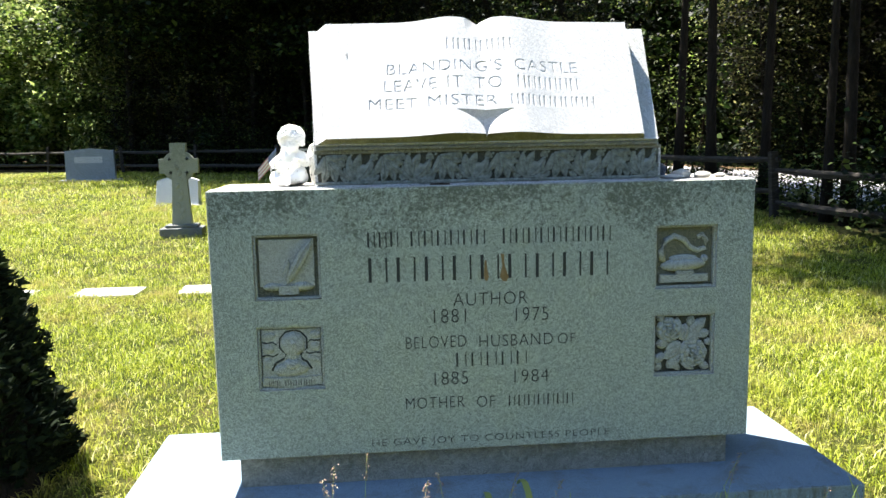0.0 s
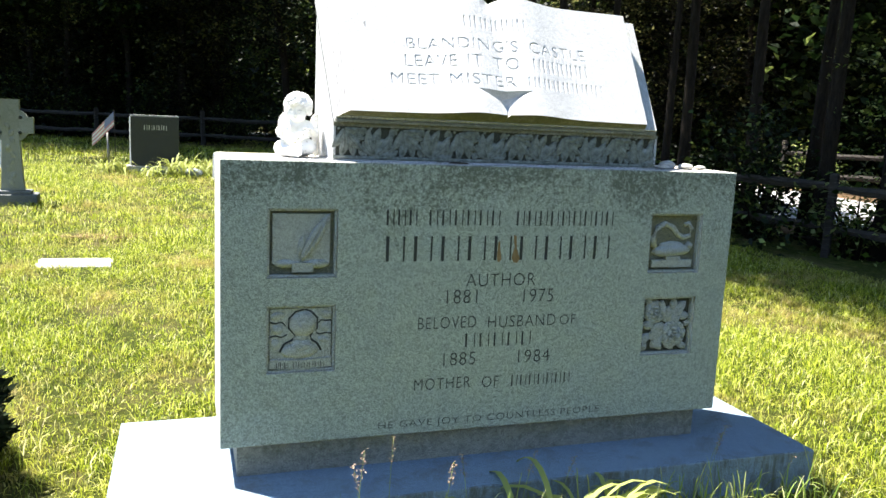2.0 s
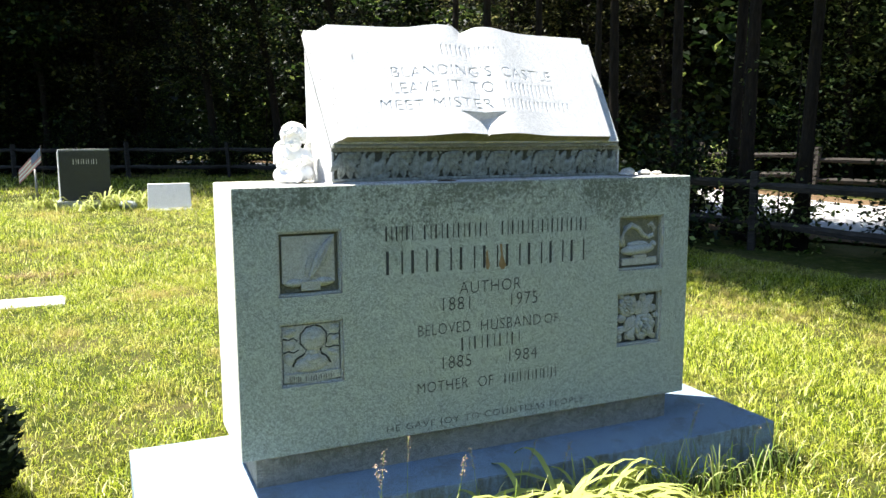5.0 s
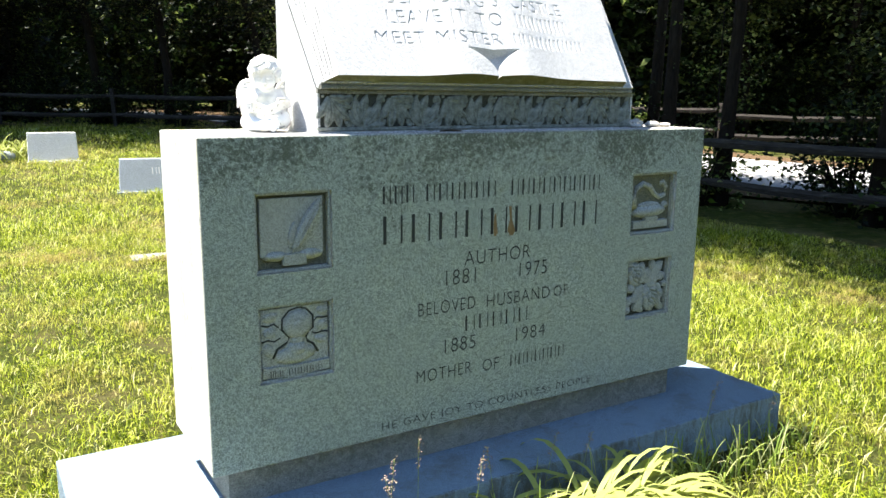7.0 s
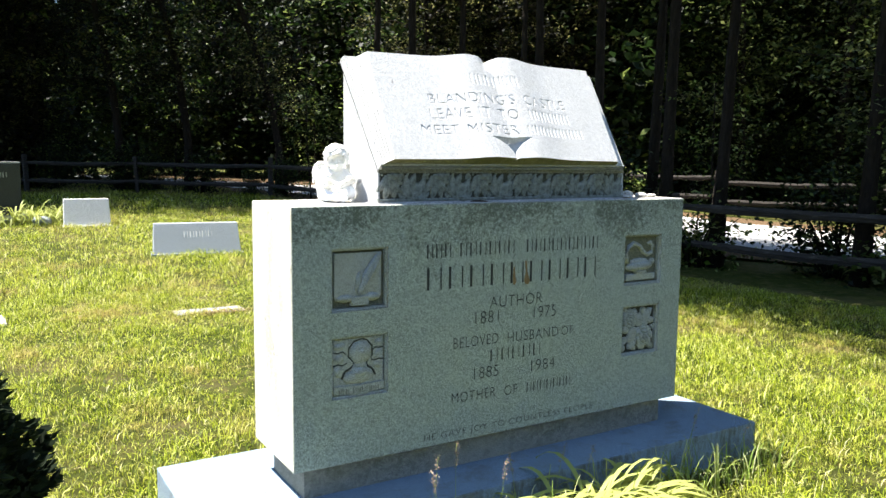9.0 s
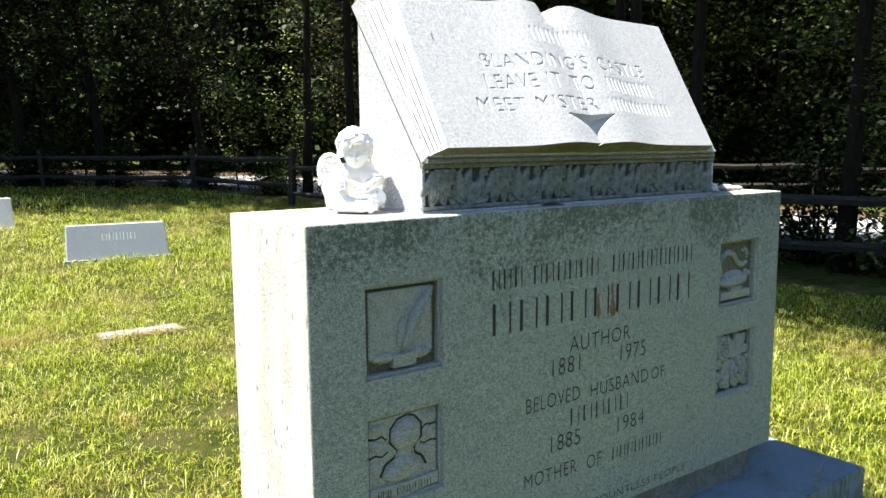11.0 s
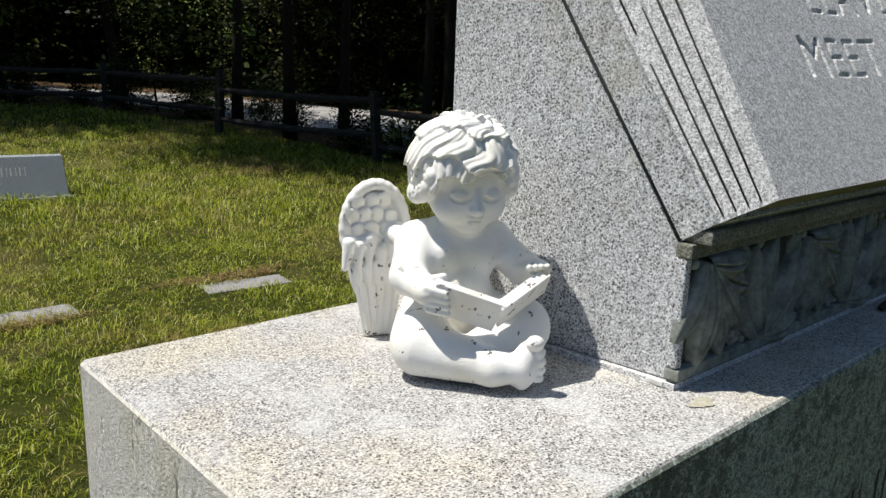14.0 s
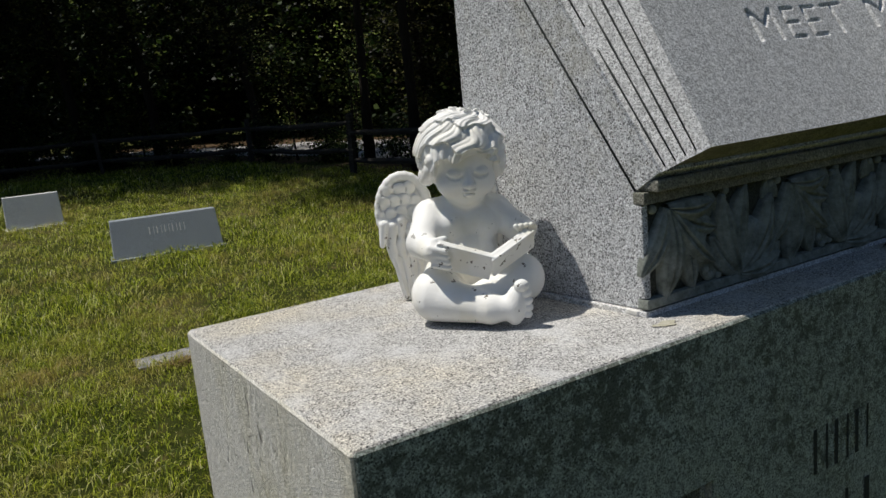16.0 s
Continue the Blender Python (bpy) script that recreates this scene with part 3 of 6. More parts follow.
    stroke("cover_joint", [slope(SX0 - 0.0004 - 0.0555 * v, v, 0.0) + SHIFT.translation for v in (0.0, 0.16, 0.32, 0.48)], [0.0016] * 4, CUT, monument, sides=5)


carved_pages()

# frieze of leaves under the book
# ground coloured dark to carry the shade between the carved leaves
SUNK_DARK = granite("shade_dark_sunk_granite", (0.075, 0.078, 0.06), (0.035, 0.035, 0.028), pits=1.3)
FZ0, FZ1, FY = 1.286, 1.404, 2.9
stone_part("frieze_rim", box(SX0 - 0.003, SX1 + 0.003, FY - 0.011, FY + 0.004, FZ0, FZ0 + 0.011, 0.002), CARVED)
stone_part("frieze_rim", box(SX0 - 0.003, SX1 + 0.003, FY - 0.012, FY + 0.004, FZ1 - 0.006, FZ1 + 0.007, 0.002), STONE_COURSE)
stone_part("cornice", box(SX0 + 0.003, 0.987, 2.874, 2.904, FZ1 + 0.0075, FZ1 + 0.02, 0.003), STONE_COURSE)
for x in (SX0 - 0.003, SX1 - 0.006):
    stone_part("frieze_rim", box(x, x + 0.009, FY - 0.008, FY + 0.004, FZ0 + 0.0115, FZ1 - 0.0065, 0.002), STONE_PALE)
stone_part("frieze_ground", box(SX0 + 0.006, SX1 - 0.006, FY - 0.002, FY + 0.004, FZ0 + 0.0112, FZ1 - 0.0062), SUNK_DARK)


def lobe(verts, faces, base, tip, width, height, n=9, bend=0.0):
    """A pointed leaf lobe with steep edges and creased ribs, standing off the ground towards -y."""
    (x0, z0), (x1, z1) = base, tip
    dx, dz = x1 - x0, z1 - z0
    ln = math.hypot(dx, dz)
    px, pz = -dz / ln, dx / ln
    first = len(verts)
    section = ((-1, 0.0), (-0.94, 0.6), (-0.74, 0.86), (-0.56, 0.78), (-0.4, 1.0), (-0.14, 1.04), (0, 0.5), (0.14, 1.04), (0.4, 1.0), (0.56, 0.78), (0.74, 0.86), (0.94, 0.6), (1, 0.0))
    m = len(section)
    for i in range(n):
        t = i / (n - 1)
        w = width * 1.62 * (0.25 + 1.5 * t) * max(0.004, 1 - t) ** 0.75
        hh = height * (0.6 + 0.4 * math.sin(math.pi * t))
        off = bend * ln * math.sin(math.pi * t)
        for s, k in section:
            q = w * s + off
            verts.append((x0 + dx * t + px * q, -hh * k, z0 + dz * t + pz * q))
    for i in range(n - 1):
        for k in range(m - 1):
            a = first + i * m + k
            faces.append((a, a + 1, a + m + 1, a + m))


def leaf_mesh(flip):
    """A fan of five or six slender lobes; every other leaf opens upwards."""
    verts, faces = [], []
    if flip:
        base, fan = (-0.014, -0.047), ((128, 0.062, 0.0115), (103, 0.088, 0.0125), (80, 0.094, 0.013), (55, 0.092, 0.013), (32, 0.074, 0.0125), (9, 0.062, 0.0105))
    else:
        base, fan = (-0.02, 0.04), ((-118, 0.07, 0.0115), (-93, 0.088, 0.0125), (-68, 0.092, 0.013), (-44, 0.086, 0.013), (-20, 0.072, 0.0125), (4, 0.058, 0.0105))
    for j, (ang, ln, wd) in enumerate(fan):
        a = radians(ang)
        lobe(verts, faces, base, (base[0] + 1.06 * ln * math.cos(a), base[1] + 1.06 * ln * math.sin(a)), wd * 1.25, 0.0095 + 0.003 * (j % 2), bend=0.08 * (1 if j < 3 else -1))
    for px, pz, rx, rz in ((0.006, 0.012 if not flip else -0.016, 0.03, 0.03), (0.0, 0.03 if not flip else -0.036, 0.026, 0.016)):
        first, n = len(verts), 16
        for r in (1.0, 0.85, 0.4):
            verts += [(px + rx * r * math.cos(2 * math.pi * k / n), -0.0075 * (r < 0.99), pz + rz * r * math.sin(2 * math.pi * k / n)) for k in range(n)]
        verts.append((px, -0.0085, pz))
        for ring in (0, n):
            faces += [(first + ring + k, first + ring + (k + 1) % n, first + ring + n + (k + 1) % n, first + ring + n + k) for k in range(n)]
        faces += [(first + 2 * n + k, first + 2 * n + (k + 1) % n, first + 3 * n) for k in range(n)]
    me = bpy.data.meshes.new("leaf")
    me.from_pydata(verts, [], faces)
    me.materials.append(CARVED)
    me.polygons.foreach_set("use_smooth", [True] * len(me.polygons))
    return me


def leaflet_mesh():
    verts, faces = [], []
    for a in (-118, -90, -62):
        lobe(verts, faces, (0.0, 0.004), (0.034 * math.cos(radians(a)), 0.004 + 0.036 * math.sin(radians(a))), 0.0085, 0.009)
    me = bpy.data.meshes.new("leaflet")
    me.from_pydata(verts, [], faces)
    me.materials.append(CARVED)
    me.polygons.foreach_set("use_smooth", [True] * len(me.polygons))
    return me


LEAFLET = leaflet_mesh()
LEAVES = [leaf_mesh(False), leaf_mesh(True)]
BERRY = bpy.data.meshes.new("berry")
bmb = bmesh.new()
bmesh.ops.create_icosphere(bmb, subdivisions=2, radius=0.0055)
bmb.to_mesh(BERRY)
bmb.free()
BERRY.materials.append(CARVED)
for i in range(12):
    x = SX0 + 0.056 + i * (SX1 - SX0 - 0.118) / 11
    ob = new("leaf", LEAVES[i % 2])
    ob.parent = monument
    ob.matrix_basis = SHIFT @ pose(x, FY - 0.0015, 1.3455, 0, random.uniform(-5, 5), 0) @ Matrix.Diagonal((1.12, 1.4, random.uniform(1.0, 1.05), 1))
    for z, turn in ((FZ1 - 0.009, 0), (FZ0 + 0.014, 180)):
        ob = new("leaflet", LEAFLET)
        ob.parent = monument
        ob.matrix_basis = SHIFT @ pose(x + 0.047 + random.uniform(-0.004, 0.004), FY - 0.0015, z, 0, turn + random.uniform(-14, 14), 0) @ Matrix.Diagonal((0.85, 0.6, 0.85, 1))
    for dx, z in (((-0.042, 1.392), (0.045, 1.304), (0.036, 1.3115)) if i % 2 == 0 else ((-0.038, 1.385), (-0.03, 1.3935), (0.046, 1.39), (-0.047, 1.304))):
        ob = new("berry", BERRY)
        ob.parent = monument
        ob.matrix_basis = SHIFT @ pose(x + dx + random.uniform(-0.003, 0.003), FY - 0.004, z + random.uniform(-0.003, 0.003))


# lettering
def letters(text, x0, x1, z0, z1, place, material, parent, label=""):
    """Cut capitals fitted to a box. place() takes (across, up, out) to a point."""
    me = text_mesh(text)
    for v in me.vertices:
        v.co = place(x0 + v.co.x * (x1 - x0), z0 + v.co.y * (z1 - z0), 0.0006)
    me.materials.clear()
    me.materials.append(material)
    word = new("inscription")
    word.parent = parent
    tagged(word, label)
    # each letter is a piece of its own
    seen = list(range(len(me.vertices)))

    def root(i):
        while seen[i] != i:
            seen[i] = seen[seen[i]]
            i = seen[i]
        return i

    for p in me.polygons:
        for q in p.vertices[1:]:
            seen[root(q)] = root(p.vertices[0])
    groups = {}
    for p in me.polygons:
        groups.setdefault(root(p.vertices[0]), []).append(tuple(p.vertices))
    for faces in groups.values():
        ids = sorted({i for f in faces for i in f})
        at = {i: k for k, i in enumerate(ids)}
        link_mesh("letter", [me.vertices[i].co.copy() for i in ids], [tuple(at[i] for i in f) for f in faces], material, word)
    bpy.data.meshes.remove(me)
    return word


def bars(count, x0, x1, z0, z1, place, material, parent, label=""):
    """A word shown as plain upright bars, two to a letter."""
    step = (x1 - x0) / count
    h = z1 - z0
    word = new("word_bars")
    word.parent = parent
    tagged(word, label)
    for i in range(count):
        a = x0 + step * (i + 0.1)
        for s, w in ((a, h * 0.13), (a + step * 0.66 - h * 0.06, h * 0.075)):
            link_mesh("bar", [place(px, pz, 0.0006) for px, pz in ((s, z0), (s + w, z0), (s + w, z1), (s, z1))], [(0, 1, 2, 3)], material, word)
    return word


def on_face(x, z, out):
    return Vector((x, MY0 - out, z)) + SHIFT.translation


def on_page(x, v, out):
    return slope(x, v, page_height(x, v) + out) + SHIFT.translation


for n, a, b in ((3, -0.115, 0.011), (6, 0.042, 0.331), (9, 0.382, 0.803)):
    bars(n, a, b, 1.06, 1.116, on_face, CUT, monument, "worn incised word")
bars(9, -0.12, 0.808, 0.93, 1.021, on_face, CUT, monument, "large incised word")
bars(5, 0.201, 0.487, 0.6, 0.653, on_face, CUT, monument, "worn incised word")
bars(7, 0.4, 0.661, 0.437, 0.48, on_face, CUT, monument, "worn incised word")
for text, a, b, z0, z1 in (("AUTHOR", 0.199, 0.478, 0.832, 0.88), ("1881", 0.126, 0.246, 0.769, 0.822), ("1975", 0.433, 0.557, 0.766, 0.818),
                           ("BELOVED", 0.02, 0.246, 0.676, 0.721), ("HUSBAND", 0.295, 0.574, 0.672, 0.717), ("OF", 0.593, 0.66, 0.673, 0.713),
                           ("1885", 0.124, 0.25, 0.532, 0.582), ("1984", 0.426, 0.558, 0.529, 0.578), ("MOTHER", 0.015, 0.236, 0.443, 0.487),
                           ("OF", 0.283, 0.352, 0.439, 0.482), ("HE GAVE JOY TO COUNTLESS PEOPLE", -0.116, 0.795, 0.297, 0.331)):
    letters(text, a, b, z0, z1, on_face, CUT, monument, "worn incised capitals")
RUST = Nodes("rust_stain", 0.9)
RUST.color(RUST.ramp(RUST.noise(60, 4), (0.35, (0.2, 0.13, 0.06)), (0.7, (0.3, 0.2, 0.1))))
link_mesh("rust_streak", [on_face(x, z, 0.0012) for x, z in ((0.378, 1.024), (0.39, 1.022), (0.393, 0.975), (0.408, 0.935), (0.398, 0.918), (0.384, 0.921), (0.374, 0.938), (0.384, 0.978))], [tuple(range(8))], RUST.mat, monument, "brown rust streak")
link_mesh("rust_streak", [on_face(x, z, 0.0012) for x, z in ((0.318, 1.0), (0.325, 1.0), (0.328, 0.965), (0.334, 0.936), (0.327, 0.922), (0.317, 0.926), (0.315, 0.95))], [tuple(range(7))], RUST.mat, monument, "brown rust streak")
LICHEN = Nodes("yellow_lichen", 0.95)
LICHEN.color(LICHEN.ramp(LICHEN.noise(200, 4), (0.35, (0.36, 0.34, 0.25)), (0.6, (0.46, 0.44, 0.36))))
link_mesh("lichen_patch", [Vector((-0.298 + 0.014 * math.cos(a) * (1 + 0.3 * math.sin(3 * a)), 2.861 + 0.008 * math.sin(a) * (1 + 0.3 * math.cos(5 * a)), MZ1 + 0.0012)) + SHIFT.translation for a in np.linspace(0, 6.0, 16)], [tuple(range(16))], LICHEN.mat, monument, "pale yellow lichen patch")

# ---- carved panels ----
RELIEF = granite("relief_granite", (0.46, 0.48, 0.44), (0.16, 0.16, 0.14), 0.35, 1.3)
# recess shade is put into this ground colour, darker than the relief
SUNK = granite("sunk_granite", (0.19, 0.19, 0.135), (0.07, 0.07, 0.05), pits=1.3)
DEEP = 1.75


def dome(verts, faces, x, z, rx, rz, h, turn=0.0, swell=1.0, n=14, rings=5):
    ca, sa = math.cos(radians(turn)), math.sin(radians(turn))
    first = len(verts)
    for r in range(rings):
        f = math.cos(math.pi / 2 * r / rings)
        y = -h * math.sin(math.pi / 2 * r / rings) ** swell
        for k in range(n):
            a = 2 * math.pi * k / n
            u, w = rx * f * math.cos(a), rz * f * math.sin(a)
            verts.append((x + u * ca - w * sa, y, z + u * sa + w * ca))
    verts.append((x, -h, z))
    for r in range(rings - 1):
        for k in range(n):
            a, b = first + r * n + k, first + r * n + (k + 1) % n
            faces.append((a, b, b + n, a + n))
    for k in range(n):
        faces.append((first + (rings - 1) * n + k, first + (rings - 1) * n + (k + 1) % n, len(verts) - 1))


def relief_panel(x, z, label):
    """A sunk square with its inner moulding; carving goes on top in panel units (0..1, up)."""
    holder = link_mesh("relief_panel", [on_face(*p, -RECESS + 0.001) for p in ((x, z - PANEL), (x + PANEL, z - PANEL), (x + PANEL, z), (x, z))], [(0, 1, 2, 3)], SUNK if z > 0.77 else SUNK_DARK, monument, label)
    e, t = 0.0012, 0.008
    for a, b, c, d in ((e, PANEL - e, e, e + t), (e, PANEL - e, PANEL - e - t, PANEL - e), (e, e + t, e + t, PANEL - e - t), (PANEL - e - t, PANEL - e, e + t, PANEL - e - t)):
        bm = box(x + a, x + b, MY0 + RECESS - 0.02, MY0 + RECESS - 0.0012, z - PANEL + c, z - PANEL + d, 0.0015)
        bm.transform(SHIFT)
        part("moulding", bm, RELIEF, holder)

    def carve(name, shapes, lift=0.0, material=RELIEF):
        verts, faces = [], []
        for kind, *args in shapes:
            if kind == "dome":
                px, pz, rx, rz, h, *turn = args
                dome(verts, faces, px * PANEL, pz * PANEL, rx * PANEL, rz * PANEL, h * DEEP, *turn)
            elif kind == "lobe":
                (ax, az), (bx, bz), w, h = args
                lobe(verts, faces, (ax * PANEL, az * PANEL), (bx * PANEL, bz * PANEL), w * PANEL, h * DEEP)
            elif kind == "cord":
                pts, rad = args
                tv, tf = tube([(a * PANEL, 0, b * PANEL) for a, b in pts], [rad * PANEL * (1 - 0.35 * i / len(pts)) for i in range(len(pts))], 8)
                faces += [tuple(i + len(verts) for i in f) for f in tf]
                verts += [tuple(v) for v in tv]
        off = on_face(x, z - PANEL, -RECESS + 0.001 + lift * DEEP)
        return link_mesh(name, [Vector(v) + off for v in verts], faces, material, holder, "", True)

    return holder, carve


def slab_on(holder, x, z, a, b, c, d, depth, name="slab", material=None, wave=0.0):
    bm = prism([(x + PANEL * u, z - PANEL + PANEL * w) for u, w in ((a, c), ((a + b) / 2, c + wave), (b, c), (b, d), ((a + b) / 2, d + wave), (a, d))], MY0 + RECESS - depth * DEEP, MY0 + RECESS - 0.0012, "y", 0.002)
    bm.transform(SHIFT)
    return part(name, bm, material or RELIEF, holder)


# a quill and an inkwell before a sheet
px, pz = PANELS[0]
holder, carve = relief_panel(px, pz, "carved panel of a quill over a sheet of paper")
slab_on(holder, px, pz, 0.08, 0.9, 0.2, 0.92, 0.008, "sheet")
carve("quill", [("lobe", (0.5, 0.28), (0.88, 0.92), 0.085, 0.011), ("cord", [(0.48, 0.22), (0.6, 0.45), (0.86, 0.9)], 0.013), ("lobe", (0.45, 0.3), (0.52, 0.62), 0.05, 0.006)], 0.008)
carve("cushion", [("dome", 0.27, 0.2, 0.17, 0.075, 0.014), ("dome", 0.72, 0.2, 0.19, 0.08, 0.014)])
slab_on(holder, px, pz, 0.36, 0.66, 0.08, 0.22, 0.014, "inkwell_block")
# a plain bust between scrolls, with a banner below
px, pz = PANELS[1]
holder, carve = relief_panel(px, pz, "carved panel of a plain bust above a banner")
slab_on(holder, px, pz, 0.055, 0.945, 0.17, 0.945, 0.0075, "cloud_ground")
carve("bust", [("dome", 0.53, 0.71, 0.2, 0.2, 0.0165, 0, 0.5), ("dome", 0.53, 0.72, 0.14, 0.15, 0.0185), ("dome", 0.52, 0.51, 0.095, 0.16, 0.012, 0, 0.6), ("dome", 0.49, 0.32, 0.29, 0.125, 0.014, 4, 0.45), ("dome", 0.52, 0.39, 0.17, 0.12, 0.017)])
for u, w, ru, rw, t in ((0.17, 0.84, 0.12, 0.07, 10), (0.16, 0.64, 0.1, 0.08, -8), (0.14, 0.42, 0.08, 0.1, 12), (0.87, 0.85, 0.1, 0.07, -10), (0.87, 0.66, 0.085, 0.08, 8), (0.84, 0.47, 0.11, 0.06, -22)):
    carve("scroll", [("dome", u, w, ru, rw, 0.0115, t, 0.6)])
for k, line in enumerate(([(0.06, 0.75), (0.14, 0.73), (0.22, 0.75), (0.28, 0.7)], [(0.06, 0.53), (0.14, 0.55), (0.22, 0.52), (0.3, 0.56)], [(0.94, 0.76), (0.86, 0.75), (0.8, 0.77), (0.75, 0.72)], [(0.94, 0.56), (0.86, 0.57), (0.78, 0.55), (0.72, 0.58)],
                          [(0.2, 0.3), (0.26, 0.42), (0.38, 0.48), (0.42, 0.55), (0.32, 0.66), (0.33, 0.8), (0.42, 0.9), (0.55, 0.93)], [(0.8, 0.31), (0.74, 0.42), (0.66, 0.47), (0.64, 0.54), (0.74, 0.64), (0.74, 0.8), (0.65, 0.9), (0.56, 0.93)])):
    carve("cut_line", [("cord", line, 0.014 if k < 4 else 0.018)], 0.0065, CUT)
slab_on(holder, px, pz, 0.05, 0.95, 0.06, 0.2, 0.012, "banner", wave=-0.025)
for a, b in ((0.14, 0.32), (0.38, 0.86)):
    bars(3 if b < 0.5 else 6, px + PANEL * a, px + PANEL * b, pz - PANEL * 0.94, pz - PANEL * 0.85, lambda x, z, out: on_face(x, z, -RECESS + 0.012 * DEEP + 0.0004 + out), CUT, holder)
# an oil lamp on a block
px, pz = PANELS[2]
holder, carve = relief_panel(px, pz, "carved panel of an oil lamp with a curling handle")
carve("lamp_bowl", [("dome", 0.5, 0.36, 0.38, 0.11, 0.016, 3), ("dome", 0.5, 0.46, 0.24, 0.06, 0.008)])
carve("lamp_handle", [("cord", [(0.16, 0.42), (0.14, 0.58), (0.2, 0.75), (0.34, 0.82), (0.5, 0.76), (0.6, 0.64), (0.72, 0.58), (0.84, 0.62), (0.87, 0.74), (0.8, 0.83), (0.72, 0.79)], 0.058), ("dome", 0.84, 0.45, 0.06, 0.06, 0.012)])
slab_on(holder, px, pz, 0.36, 0.64, 0.215, 0.27, 0.014, "lamp_foot")
slab_on(holder, px, pz, 0.1, 0.88, 0.09, 0.21, 0.012, "lamp_block")
# roses and leaves
px, pz = PANELS[3]
holder, carve = relief_panel(px, pz, "carved panel of two roses among leaves")
for cx, cz, r in ((0.68, 0.34, 0.25), (0.28, 0.73, 0.215)):
    rose = carve("rose", [("dome", cx, cz, r * 0.96, r * 0.96, 0.008, 0, 0.4)])
    for ring, (rr, n, wide, high) in enumerate(((0.72, 7, 0.36, 0.012), (0.44, 5, 0.3, 0.0155), (0.18, 3, 0.2, 0.019))):
        for k in range(n):
            a = 2 * math.pi * (k + 0.4 * ring) / n
            petal = carve("petal", [("dome", cx + r * rr * math.cos(a), cz + r * rr * math.sin(a), r * wide, r * wide * 0.55, high, math.degrees(a) + 78, 0.45)])
            petal.parent = rose
for a, b, w in (((0.48, 0.5), (0.24, 0.4), 0.07), ((0.5, 0.55), (0.56, 0.82), 0.07), ((0.56, 0.55), (0.8, 0.66), 0.07), ((0.58, 0.62), (0.88, 0.9), 0.075), ((0.45, 0.42), (0.2, 0.26), 0.07), ((0.46, 0.3), (0.26, 0.1), 0.07), ((0.5, 0.2), (0.7, 0.07), 0.05),
                ((0.4, 0.62), (0.42, 0.93), 0.06), ((0.8, 0.16), (0.95, 0.08), 0.05), ((0.26, 0.5), (0.07, 0.5), 0.06), ((0.2, 0.34), (0.05, 0.2), 0.055), ((0.76, 0.62), (0.95, 0.68), 0.055), ((0.62, 0.78), (0.66, 0.95), 0.05), ((0.14, 0.2), (0.08, 0.06), 0.045),
                ((0.34, 0.2), (0.46, 0.06), 0.045), ((0.9, 0.56), (0.96, 0.46), 0.045), ((0.08, 0.9), (0.2, 0.96), 0.04), ((0.3, 0.56), (0.14, 0.62), 0.045)):
    carve("leaf", [("lobe", a, b, w * 1.35, 0.01)])
carve("stem", [("cord", [(0.26, 0.62), (0.38, 0.5), (0.46, 0.36), (0.5, 0.16)], 0.02)])

MORTAR = Nodes("white_mortar", 0.9)
MORTAR.color(MORTAR.ramp(MORTAR.noise(120, 4), (0.35, (0.55, 0.54, 0.5)), (0.6, (0.8, 0.79, 0.76))))
y = 2.902
while y < 3.2:
    ln = random.uniform(0.022, 0.05)
    stone_part("mortar_bead", box(SX0 - 0.006, SX0 - 0.0005, y, y + ln - 0.0025, MZ1 + 0.0004, MZ1 + 0.0055 + random.uniform(-0.001, 0.001), 0.0012), MORTAR.mat)
    y += ln
link_mesh("page_chip", [on_page(x, v, 0.0016) for x, v in ((-0.17, 0.345), (-0.164, 0.348), (-0.163, 0.363), (-0.168, 0.37), (-0.171, 0.36))], [(0, 1, 2, 3, 4)], CUT_PALE, monument, "small dark chip")

